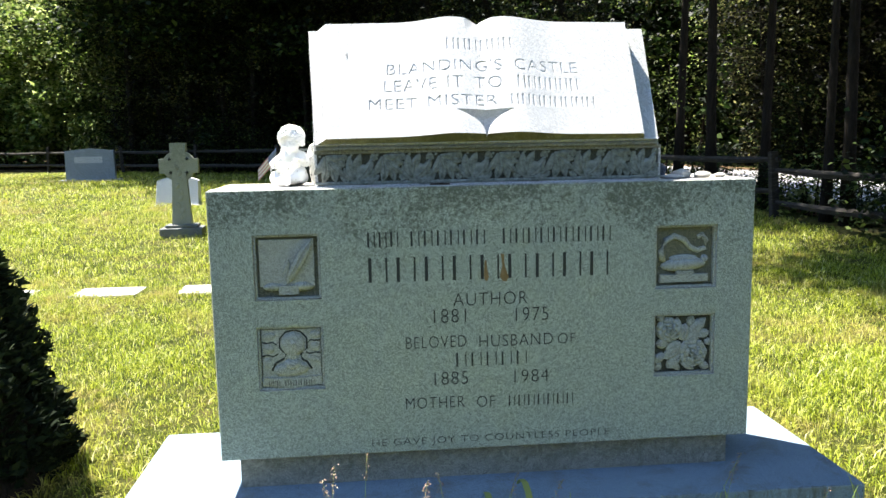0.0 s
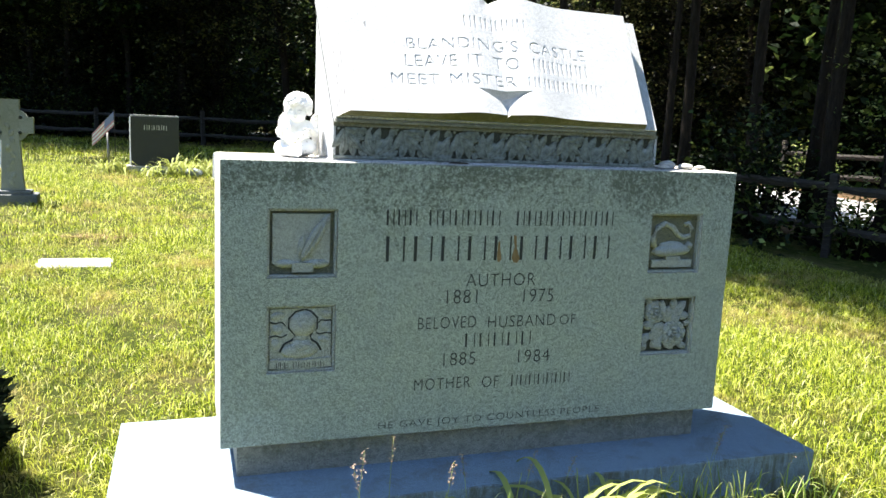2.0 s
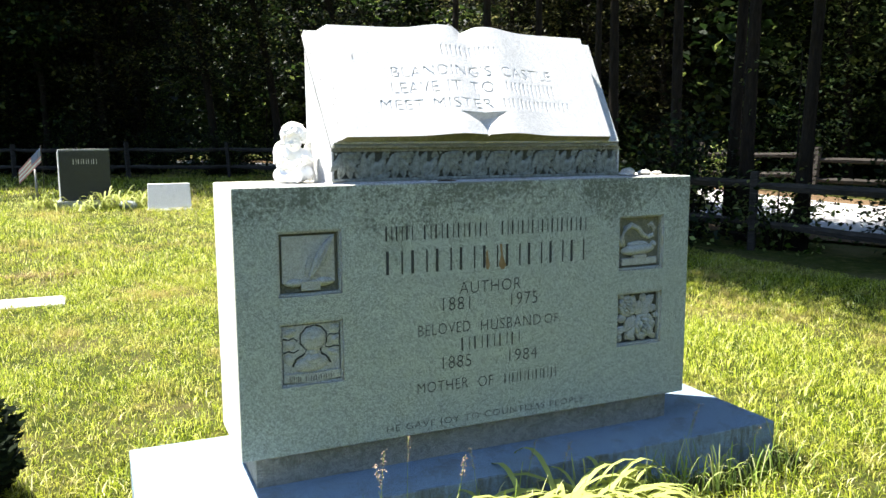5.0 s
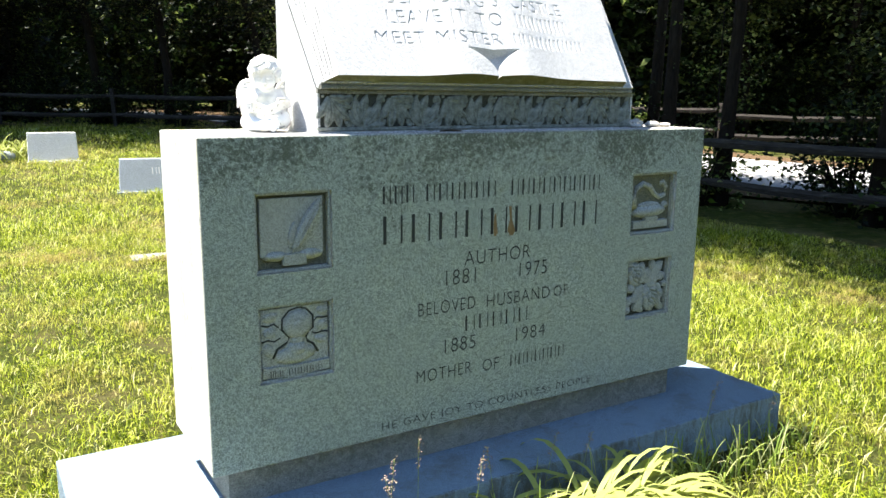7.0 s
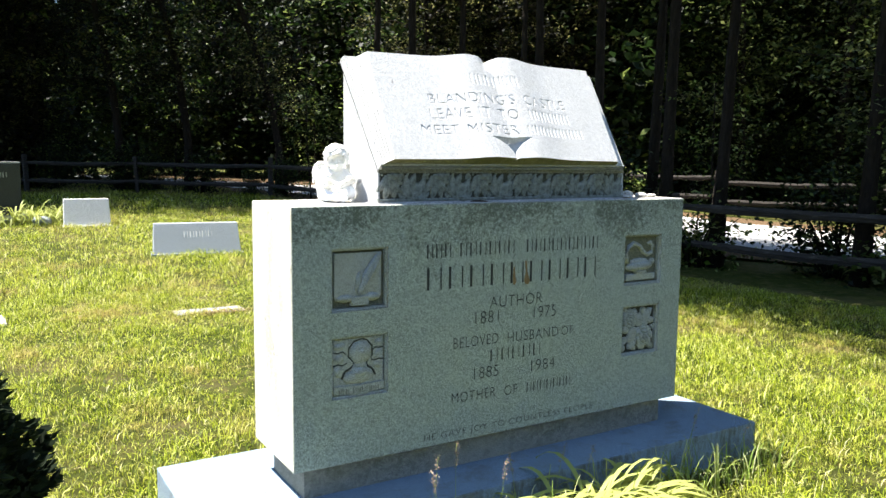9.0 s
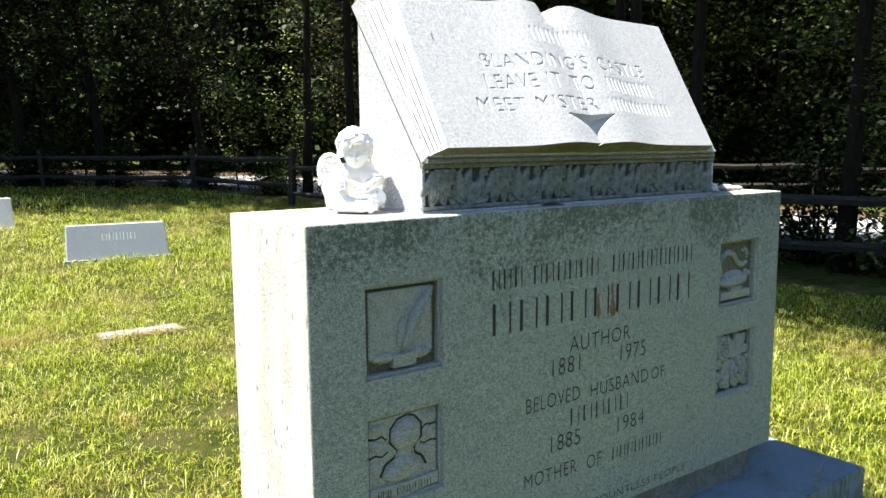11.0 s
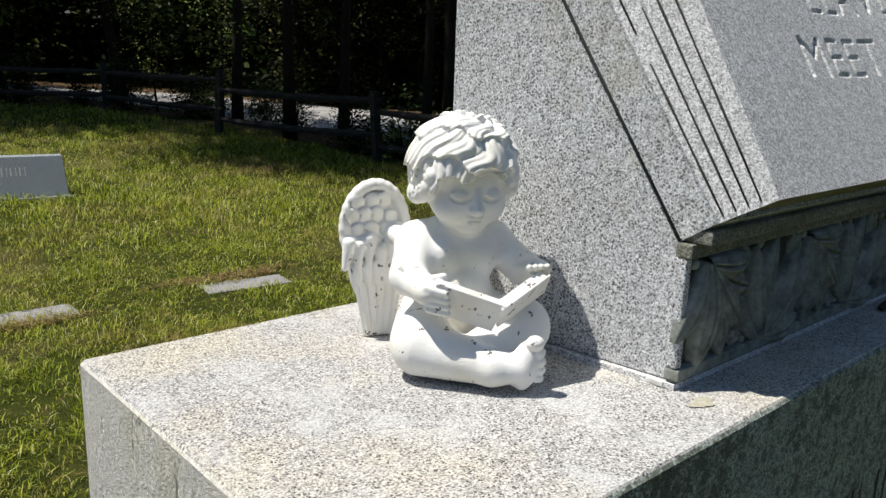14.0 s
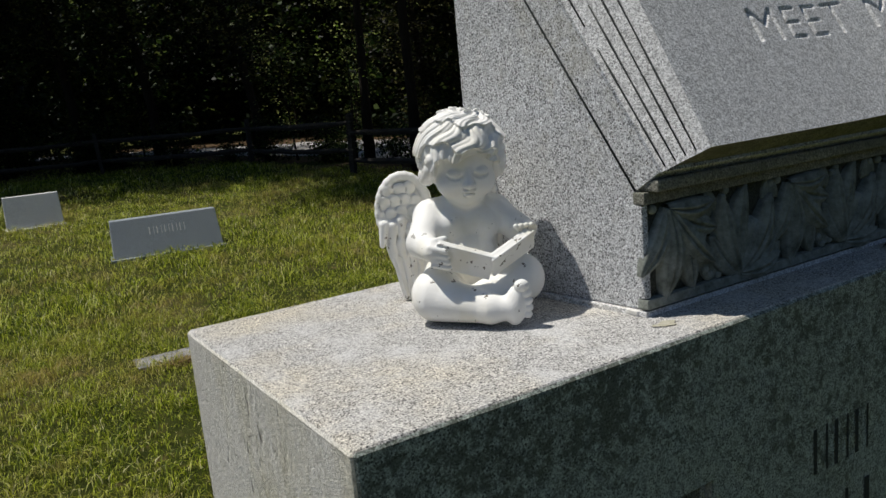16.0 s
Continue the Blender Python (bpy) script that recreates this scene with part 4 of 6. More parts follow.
# ---- cherub figurine ----
class Clay:
    """A solid worked up from soft blobs on a grid, then skinned."""

    def __init__(self, lo, hi, h):
        self.lo, self.h = np.array(lo), h
        self.n = np.ceil((np.array(hi) - self.lo) / h).astype(int) + 1
        self.d = np.full(self.n, 0.05, np.float32)

    def region(self, lo, hi, pad):
        a = np.maximum(((np.array(lo) - pad - self.lo) / self.h).astype(int), 0)
        b = np.minimum(((np.array(hi) + pad - self.lo) / self.h).astype(int) + 2, self.n)
        axes = [self.lo[i] + self.h * np.arange(a[i], b[i]) for i in range(3)]
        return tuple(slice(a[i], b[i]) for i in range(3)), np.meshgrid(*axes, indexing="ij")

    def blend(self, where, d, k, cut=False):
        old = self.d[where]
        if cut:
            d = -d
            h = np.clip(0.5 - 0.5 * (old - d) / k, 0, 1)
            self.d[where] = old + (d - old) * h + k * h * (1 - h)
        else:
            h = np.clip(0.5 + 0.5 * (old - d) / k, 0, 1)
            self.d[where] = old + (d - old) * h - k * h * (1 - h)

    def limb(self, a, b, ra, rb, k=0.006, cut=False):
        a, b = np.array(a, float), np.array(b, float)
        r = max(ra, rb)
        where, (X, Y, Z) = self.region(np.minimum(a, b) - r, np.maximum(a, b) + r, 0.012)
        ab = b - a
        t = np.clip(((X - a[0]) * ab[0] + (Y - a[1]) * ab[1] + (Z - a[2]) * ab[2]) / max(ab @ ab, 1e-9), 0, 1)
        d = np.sqrt((X - a[0] - t * ab[0]) ** 2 + (Y - a[1] - t * ab[1]) ** 2 + (Z - a[2] - t * ab[2]) ** 2) - (ra + (rb - ra) * t)
        self.blend(where, d, k, cut)

    def egg(self, c, r, turn=(0, 0, 0), k=0.006, cut=False):
        c, r = np.array(c, float), np.array(r, float)
        m = np.array(Euler([radians(x) for x in turn]).to_matrix())
        where, (X, Y, Z) = self.region(c - r.max(), c + r.max(), 0.012)
        P = np.stack([X - c[0], Y - c[1], Z - c[2]], -1) @ m
        k0 = np.linalg.norm(P / r, axis=-1)
        k1 = np.linalg.norm(P / r ** 2, axis=-1)
        self.blend(where, k0 * (k0 - 1) / np.maximum(k1, 1e-6), k, cut)

    def slab(self, mid, u, w, half, rnd, k):
        """A thin plate that spans the vectors u and w about its middle."""
        n = u.cross(w).normalized()
        m = np.array([u.normalized(), n.cross(u).normalized(), n]).T
        half = np.array([u.length / 2, abs(w.dot(n.cross(u).normalized())) / 2, half])
        c = np.array(mid)
        size = np.linalg.norm(half)
        where, (X, Y, Z) = self.region(c - size, c + size, 0.006)
        P = np.abs(np.stack([X - c[0], Y - c[1], Z - c[2]], -1) @ m) - half + rnd
        self.blend(where, np.linalg.norm(np.maximum(P, 0), axis=-1) + np.minimum(P.max(-1), 0) - rnd, k)

    def skin(self):
        """Surface nets."""
        s = self.d < 0
        n = self.n
        cell = np.zeros(tuple(n - 1) + (3,), np.float32)
        hits = np.zeros(tuple(n - 1), np.float32)
        corners = [(i, j, k) for i in (0, 1) for j in (0, 1) for k in (0, 1)]

        def view(c):
            return tuple(slice(c[i], n[i] - 1 + c[i]) for i in range(3))

        for a in corners:
            for ax in range(3):
                if a[ax] == 0:
                    b = list(a)
                    b[ax] = 1
                    da, db = self.d[view(a)], self.d[view(b)]
                    cross = (da < 0) != (db < 0)
                    t = np.where(cross, da / np.where(cross, da - db, 1), 0)
                    for q in range(3):
                        cell[..., q] += np.where(cross, a[q] + (t if q == ax else 0), 0)
                    hits += cross
        live = hits > 0
        index = np.full(tuple(n - 1), -1, np.int64)
        index[live] = np.arange(live.sum())
        ijk = np.argwhere(live)
        verts = self.lo + self.h * (ijk + cell[live] / hits[live][:, None])
        faces = []
        for ax in range(3):
            u, w = (ax + 1) % 3, (ax + 2) % 3
            a = [slice(1, -1)] * 3
            a[ax] = slice(0, -1)
            b = list(a)
            b[ax] = slice(1, None)
            sa, sb = s[tuple(a)], s[tuple(b)]
            for flip, mask in ((False, sa & ~sb), (True, ~sa & sb)):
                p = np.argwhere(mask)
                off = np.array([1, 1, 1])
                off[ax] = 0
                p = p + off
                q = []
                for du, dw in ((-1, -1), (0, -1), (0, 0), (-1, 0)):
                    z = p.copy()
                    z[:, u] += du
                    z[:, w] += dw
                    q.append(index[z[:, 0], z[:, 1], z[:, 2]])
                quad = np.stack(q, 1)
                faces.append(quad[:, ::-1] if flip else quad)
        return verts, np.concatenate(faces)


def cherub():
    c = Clay((-0.115, -0.125, -0.006), (0.115, 0.115, 0.248), 0.0011)
    rnd = random.Random(4)
    # trunk, hips, neck
    c.egg((0, 0.02, 0.045), (0.047, 0.041, 0.047))
    c.egg((0, 0.016, 0.09), (0.038, 0.031, 0.043))
    c.egg((0, -0.006, 0.066), (0.032, 0.026, 0.032))
    c.limb((0, 0.012, 0.112), (0.006, 0.002, 0.142), 0.021, 0.019)
    for s in (-1, 1):
        c.limb((s * 0.008, 0.014, 0.124), (s * 0.038, 0.013, 0.114), 0.017, 0.019, 0.01)
        c.egg((s * 0.018, -0.006, 0.103), (0.019, 0.016, 0.02), k=0.01)
    # thighs and crossed shins
    c.limb((-0.028, 0.012, 0.03), (-0.046, -0.034, 0.034), 0.03, 0.028, 0.008)
    c.limb((-0.048, -0.04, 0.029), (0.004, -0.083, 0.021), 0.0265, 0.0165, 0.006)
    c.limb((0.03, 0.012, 0.032), (0.053, -0.036, 0.042), 0.029, 0.026, 0.008)
    c.limb((0.053, -0.04, 0.037), (-0.006, -0.056, 0.024), 0.0245, 0.018, 0.006)
    # front foot with its sole to the side
    c.limb((0.004, -0.084, 0.02), (0.027, -0.093, 0.022), 0.0155, 0.0135, 0.005)
    c.egg((0.03, -0.095, 0.0245), (0.0125, 0.0125, 0.0225), (0, 10, 0), 0.004)
    for dz, dx, r in ((0.0225, 0.0035, 0.0066), (0.0135, 0.0075, 0.0053), (0.005, 0.009, 0.005), (-0.003, 0.0095, 0.0047), (-0.0105, 0.0085, 0.0043)):
        c.egg((0.0325 + dx, -0.1025 + 0.25 * dx, 0.0245 + dz), (r * 1.25, r * 1.15, r), k=0.0014)
    # arms and fingers
    c.limb((-0.038, 0.012, 0.114), (-0.056, -0.024, 0.092), 0.02, 0.0175, 0.008)
    c.limb((-0.056, -0.025, 0.091), (-0.051, -0.058, 0.088), 0.0165, 0.0125, 0.005)
    c.egg((-0.05, -0.063, 0.087), (0.0115, 0.012, 0.01), (0, 0, 20), 0.004)
    for i in range(4):
        c.limb((-0.054 + 0.001 * i, -0.069, 0.0925 - 0.0062 * i), (-0.0385 + 0.001 * i, -0.0775 + 0.0012 * i, 0.0885 - 0.0062 * i), 0.0038, 0.0032, 0.0013)
    c.limb((-0.05, -0.06, 0.097), (-0.036, -0.062, 0.1), 0.0042, 0.0034, 0.002)
    c.limb((0.039, 0.012, 0.112), (0.064, -0.008, 0.09), 0.0185, 0.0165, 0.008)
    c.limb((0.064, -0.01, 0.089), (0.06, -0.046, 0.096), 0.0155, 0.0115, 0.005)
    c.egg((0.059, -0.051, 0.098), (0.0115, 0.0115, 0.009), (20, 0, 0), 0.004)
    for i in range(4):
        c.limb((0.05 + 0.0058 * i, -0.056, 0.1), (0.044 + 0.006 * i, -0.064, 0.1045), 0.0036, 0.003, 0.0013)
    # open book, its covers turned outwards and its pages towards the face
    head_end, tail = Vector((0.0145, -0.086, 0.077)), Vector((-0.007, 0.016, -0.027))
    for outer in (Vector((-0.046, -0.074, 0.0985)), Vector((0.068, -0.069, 0.1015))):
        u = outer - head_end
        mid = head_end + u * 0.5 + tail * 0.5
        nrm = u.cross(tail).normalized()
        nrm *= 1 if nrm.y > 0 else -1
        c.slab(mid, u, tail, 0.0015, 0.0009, 0.0008)
        c.slab(mid + nrm * 0.0055 + tail * 0.03, u * 0.94, tail * 0.92, 0.0045, 0.0008, 0.0005)
        for q in range(3):
            p = head_end + tail * 0.05 + nrm * (0.0022 + 0.0032 * q)
            c.limb(p + u * 0.03, p + u * 0.98, 0.0012, 0.0012, 0.0004, True)
    # head, bowed
    hc, bow = Vector((0.0015, -0.001, 0.178)), Matrix.Rotation(radians(13), 3, "X")

    def hp(x, y, z):
        return hc + bow @ Vector((x, y, z))

    def feature(p, r, k=0.003, cut=False, turn=(13, 0, 0)):
        c.egg(hp(*p), r, turn, k, cut)

    feature((0, 0.006, 0.0115), (0.0435, 0.0442, 0.0408), 0.003)
    feature((0, -0.036, -0.003), (0.029, 0.013, 0.026), 0.004, True)
    feature((0, 0, 0), (0.0385, 0.039, 0.041), 0.003)
    feature((0, -0.014, -0.02), (0.0305, 0.0275, 0.0265), 0.01)
    feature((0, -0.026, -0.036), (0.012, 0.0105, 0.0085), 0.008)
    for s in (-1, 1):
        feature((s * 0.0185, -0.0255, -0.0185), (0.0145, 0.0125, 0.013), 0.008)
        feature((s * 0.0155, -0.0455, -0.001), (0.0095, 0.0052, 0.0058), 0.007, True)
        feature((s * 0.0155, -0.0358, -0.0045), (0.0085, 0.0052, 0.0062), 0.003)
        lash = [hp(s * (0.0155 + 0.0085 * q), -0.0395 + 0.0022 * q * s * s + 0.0018 * abs(q), -0.0088 + 0.0035 * q * q) for q in (-1, -0.5, 0, 0.5, 1)]
        for p, q in zip(lash, lash[1:]):
            c.limb(p, q, 0.0026, 0.0026, 0.0005, True)
        feature((s * 0.004, -0.0428, -0.0165), (0.0033, 0.003, 0.0028), 0.002)
    c.limb(hp(0, -0.0385, -0.001), hp(0, -0.0462, -0.0148), 0.0024, 0.0052, 0.005)
    feature((0, -0.041, -0.0235), (0.0078, 0.0044, 0.0028), 0.0012)
    feature((0, -0.0398, -0.0285), (0.0064, 0.0044, 0.003), 0.0012)
    c.limb(hp(-0.0075, -0.0425, -0.0254), hp(0.0075, -0.0425, -0.0254), 0.0011, 0.0011, 0.0005, True)
    # hair: a cap swept into long waving locks
    crown = Vector((0.008, 0.022, 0.04))
    mid = Vector((0, 0.005, 0.01))

    def strands():
        where, (X, Y, Z) = c.region(np.array(hc) - 0.062, np.array(hc) + 0.066, 0.0)
        q = np.stack([X - hc.x, Y - hc.y, Z - hc.z], -1) @ np.array(bow)
        p = q - np.array(mid)
        axis = np.array((crown - mid).normalized())
        e1 = np.cross(axis, (0.0, -1.0, 0.0))
        e1 /= np.linalg.norm(e1)
        e2 = np.cross(axis, e1)
        ln = np.linalg.norm(p, axis=-1) + 1e-6
        theta = np.arccos(np.clip(p @ axis / ln, -1, 1))
        phi = np.arctan2(p @ e2, p @ e1)
        sweep = phi + 0.85 * theta + 0.17 * np.sin(4.2 * theta + 2 * phi) + 0.07 * np.sin(8 * theta - 3 * phi)
        lock = np.abs(np.sin(6.5 * sweep + 0.5 * np.sin(5 * theta + phi))) ** 0.75
        strand = np.abs(np.sin(22 * sweep + 0.9 * np.sin(7 * theta)))
        tier = np.mod(theta * 1.7 + 0.16 * np.sin(5 * phi + 1) + 0.1 * np.sin(11 * phi), 1.0) ** 1.5
        r = np.array((0.0455, 0.0455, 0.0415))
        k0, k1 = np.linalg.norm(p / r, axis=-1), np.linalg.norm(p / r ** 2, axis=-1)
        d = k0 * (k0 - 1) / np.maximum(k1, 1e-6)
        near = np.clip(theta / 0.35, 0, 1)
        d = d - 0.0016 - (0.0038 * lock + 0.0013 * strand + 0.0034 * tier) * near - 0.003 * (1 - near)
        x, y, z = q[..., 0], q[..., 1], q[..., 2]
        brow = 0.0165 + 0.0045 * np.sin(7 * sweep + 0.6) - 7.5 * x * x
        d = np.maximum(d, 0.8 * np.minimum(np.minimum(-0.004 - y, brow - z), 0.037 - np.abs(x)))
        d = np.maximum(d, -0.021 - z + 0.003 * np.sin(9 * phi))
        c.blend(where, d.astype(np.float32), 0.0012)

    strands()
    for s in (-1, 1):
        for y, z, r in ((-0.021, 0.009, 0.0085), (-0.015, -0.004, 0.0105), (-0.004, -0.012, 0.011), (0.01, -0.018, 0.0115), (-0.009, 0.008, 0.0105), (0.003, 0.002, 0.011), (0.014, -0.006, 0.011)):
            r *= 1.22
            q = Vector((s * (0.0405 - 0.12 * abs(y)), y, z))
            c.egg(hp(*q), (r * 0.75, r, r * 0.8), (rnd.uniform(-40, 40), 0, 0), 0.0015)
            for e in range(5):
                t0, t1 = 1.1 * e + y * 90, 1.1 * (e + 1) + y * 90
                r0, r1 = r * (0.66 - 0.1 * e), r * (0.56 - 0.1 * e)
                c.limb(hp(q.x + s * (r * 0.62 + 0.0004 * e), q.y + r0 * math.cos(t0), q.z + r0 * math.sin(t0)), hp(q.x + s * (r * 0.62 + 0.0004 * e), q.y + r1 * math.cos(t1), q.z + r1 * math.sin(t1)), 0.0013, 0.0012, 0.0008, True)
    # wings behind the shoulders
    for s in (-1, 1):
        c.egg((s * 0.061, 0.088, 0.112), (0.0325, 0.0075, 0.046), (0, s * 8, 0), 0.004)
        c.egg((s * 0.061, 0.088, 0.076), (0.0275, 0.007, 0.05), (0, s * 5, 0), 0.003)
        c.egg((s * 0.0545, 0.087, 0.03), (0.0175, 0.0075, 0.036), (0, s * 4, 0), 0.004)
        c.limb((s * 0.02, 0.04, 0.098), (s * 0.046, 0.082, 0.112), 0.014, 0.009, 0.006)
        rim = [(s * (0.061 + 0.0315 * math.cos(t)), 0.084, 0.115 + 0.0445 * math.sin(t)) for t in np.linspace(-0.75, 3.2, 17)]
        for p, q in zip(rim, rim[1:]):
            c.limb(p, q, 0.0058, 0.0058, 0.002)
        # overlapping scales, each a rounded plate with its own raised edge
        for row in range(4):
            for i in range(4):
                x = 0.0395 + 0.0132 * i + (0.0064 if row % 2 else 0) + rnd.uniform(-0.0015, 0.0015)
                z = 0.142 - 0.0142 * row + rnd.uniform(-0.002, 0.002)
                if (x - 0.061) ** 2 / 0.028 ** 2 + (z - 0.115) ** 2 / 0.041 ** 2 > 1:
                    continue
                f = rnd.uniform(0.9, 1.15)
                c.egg((s * x, 0.0825, z), (0.0078 * f, 0.0042, 0.0092 * f), (24, rnd.uniform(-15, 15), 0), 0.001)
                arc = [(s * (x + 0.0074 * f * math.cos(t)), 0.0796, z + 0.0088 * f * math.sin(t)) for t in np.linspace(math.pi * 0.95, math.pi * 2.05, 7)]
                for p, q in zip(arc, arc[1:]):
                    c.limb(p, q, 0.0014, 0.0014, 0.0005, True)
        # two ragged tiers of coverts over the long feathers
        for tier, (z0, z1, r0, y) in enumerate(((0.099, 0.074, 0.0072, 0.0785), (0.078, 0.05, 0.0066, 0.0795))):
            for i in range(6 - tier):
                x = 0.0345 + 0.0108 * i + 0.004 * tier
                drop = rnd.uniform(-0.006, 0.006)
                flare = (x - 0.058) * (0.12 - 0.22 * tier)
                c.limb((s * x, y, z0 + drop), (s * (x + flare + rnd.uniform(-0.002, 0.002)), y - 0.0015, z1 + drop), r0, r0 * 0.5, 0.0009)
        for i in range(5):
            x = 0.0385 + 0.0095 * i
            c.limb((s * x, 0.0815, 0.056), (s * (x * 0.62 + 0.0215), 0.0808, 0.004), 0.0062, 0.0044, 0.0007)
            c.limb((s * (x + 0.0048), 0.0762, 0.056), (s * ((x + 0.0048) * 0.62 + 0.0215), 0.0772, 0.004), 0.0021, 0.0018, 0.0005, True)
    verts, faces = c.skin()
    verts[:, 2] = np.maximum(verts[:, 2], 0.0)
    ob = link_mesh("cherub_figurine", verts.tolist(), faces.tolist(), RESIN, None, "", True)
    ob.matrix_basis = pose(-0.393, 3.07, MZ1 + 0.0005, 0, 0, -23) @ Matrix.Scale(0.985, 4)
    return tagged(ob, "chipped cream resin cherub figurine seated reading a book", "figurine")


cherub()


# ---- pebbles and a fallen leaf on the top of the stone ----
PEBBLE = granite("pebble", (0.62, 0.6, 0.55), (0.4, 0.38, 0.34), pits=0.6)
# blue shade on this stone is put into its base colour
PEBBLE_SHADED = granite("shaded_pebble", (0.1, 0.12, 0.16), (0.05, 0.05, 0.06), pits=0.6)


def pebble(x, y, z, rx, ry, rz, turn, material, label, seed):
    bm = bmesh.new()
    bmesh.ops.create_icosphere(bm, subdivisions=3, radius=1)
    for v in bm.verts:
        f = 1 + 0.16 * noise.noise(v.co * 1.3 + Vector((seed * 7.1, 0, 0)))
        v.co = Vector((v.co.x * rx * f, v.co.y * ry * f, max(v.co.z * f, -0.75) * rz))
    low = min(v.co.z for v in bm.verts)
    ob = part("pebble", bm, material, None, "", True)
    ob.matrix_basis = pose(x, y, z - low, 0, 0, turn)
    return tagged(ob, label, "pebble", "pebbles on the gravestone")


for i, (x, y, rx, ry, rz) in enumerate(((1.075, 2.95, 0.05, 0.028, 0.009), (1.125, 2.985, 0.042, 0.03, 0.019), (1.2, 2.965, 0.045, 0.032, 0.014), (1.275, 2.97, 0.03, 0.022, 0.01))):
    pebble(x, y, MZ1 + 0.0005, rx, ry, rz, 25 * i, PEBBLE, "pale rounded pebble resting on the granite gravestone", i)
pebble(1.06, 3.09, MZ1 + 0.0005, 0.036, 0.05, 0.038, 10, PEBBLE_SHADED, "stone coloured dark blue-grey as in shade, resting on the granite gravestone", 9)
DEAD = Nodes("dead_leaf", 0.9)
DEAD.color(DEAD.ramp(DEAD.noise(40, 4), (0.3, (0.04, 0.03, 0.02)), (0.7, (0.1, 0.07, 0.04))))
lv, lf = [], []
lobe(lv, lf, (-0.03, 0.0), (0.045, 0.0), 0.009, 0.006, bend=0.12)
dead = link_mesh("fallen_leaf", [(x, z, 0.0012 - y) for x, y, z in lv], lf, DEAD.mat, None, "", True)
dead.matrix_basis = pose(0.155, 2.862, MZ1 + 0.0008, 0, 0, -14)
tagged(dead, "small dark dead leaf on the granite top", "leaf")

# ---- other graves ----
def flat_marker(x, y, w, d, turn, material, label):
    bm = box(-w / 2, w / 2, -d / 2, d / 2, -0.06, 0.014, 0.005)
    ob = part("flat_marker", bm, material)
    ob.matrix_basis = pose(x, y, GROUND + 0.005, 0, 0, turn)
    return tagged(ob, label, "grave marker", "flat markers in the lawn")


for x, y, w, t in ((-1.76, 8.03, 0.65, 0.5), (-2.8, 8.05, 0.65, -1), (-3.86, 8.07, 0.65, 1), (0.26, 7.63, 0.64, -2), (1.72, 7.52, 0.62, -6)):
    flat_marker(x, y, w, 0.46 if x < -1 else 0.25, t, FLAT if x < -1 else FLUSH, "pale granite flat marker set level in the lawn" if x < -1 else "weathered grey flat marker half sunk in the lawn")


def side_outline(w, h, kind):
    if kind == "serpentine":
        pts = [(-w / 2, 0), (w / 2, 0), (w / 2 * 0.97, h * 0.86)]
        pts += [(w / 2 * 0.94 * math.cos(a), h * (0.86 + 0.14 * math.sin(a) ** 1.5)) for a in np.linspace(0.25, math.pi - 0.25, 11)]
        return pts + [(-w / 2 * 0.97, h * 0.86)]
    return [(-w / 2, 0), (w / 2, 0), (w / 2 * 0.97, h), (-w / 2 * 0.97, h)]


def slant_marker(x, y, w, h, d, turn, material, kind, label, word=0):
    """A low stone whose face leans back."""
    g = thing("slant_marker", label, "gravestone", x, y, GROUND, turn)
    bm = prism(side_outline(w, h, kind), 0, 1, "y")
    for v in bm.verts:
        f = v.co.z / h
        v.co.y = (-d / 2 + d * 0.55 * f) if v.co.y < 0.5 else (d / 2 - 0.01 * f)
    bmesh.ops.bevel(bm, geom=[e for e in bm.edges if e.calc_length() > 0.03], offset=0.006, segments=1, affect="EDGES")
    part("stone", bm, material, g)
    part("footing", box(-w / 2 - 0.03, w / 2 + 0.03, -d / 2 - 0.03, d / 2 + 0.03, -0.06, 0.02, 0.006), material, g)
    if word:
        lean = math.atan2(d * 0.55, h)

        def at(a, b, out):
            return Vector((a, -d / 2 + d * 0.55 * b / h - out - 0.001, b))
        bars(word, -w * 0.16, w * 0.19, h * 0.55, h * 0.75, at, FROSTED, g, "raised pale word")
    return g


slant_marker(1.13, 11.62, 1.2, 0.43, 0.36, -8, STONE_BLUE, "plain", "low bluish granite slant marker with one raised word", 5)
slant_marker(0.07, 14.9, 0.74, 0.47, 0.3, -3, MARKER, "plain", "low white slant marker standing in the lawn")
slant_marker(-3.95, 15.8, 0.82, 0.56, 0.32, 0, MARKER, "serpentine", "white slant marker standing beyond the stone cross")
slant_marker(-11.6, 23.2, 0.9, 0.62, 0.34, 4, MARKER, "plain", "white slant marker at the edge of the lawn")


def upright_stone(x, y, w, h, d, turn, material, rim, label, name="upright_gravestone"):
    g = thing(name, label, "gravestone", x, y, GROUND, turn)
    part("footing", box(-w / 2 - 0.12, w / 2 + 0.12, -d / 2 - 0.1, d / 2 + 0.1, -0.06, 0.12, 0.01), rim, g)
    part("tablet", box(-w / 2, w / 2, -d / 2, d / 2, 0.121, h, 0.012), material, g)
    part("cap", box(-w / 2 - 0.002, w / 2 + 0.002, -d / 2 + 0.015, d / 2, h + 0.0005, h + 0.03, 0.008), rim, g)
    return g


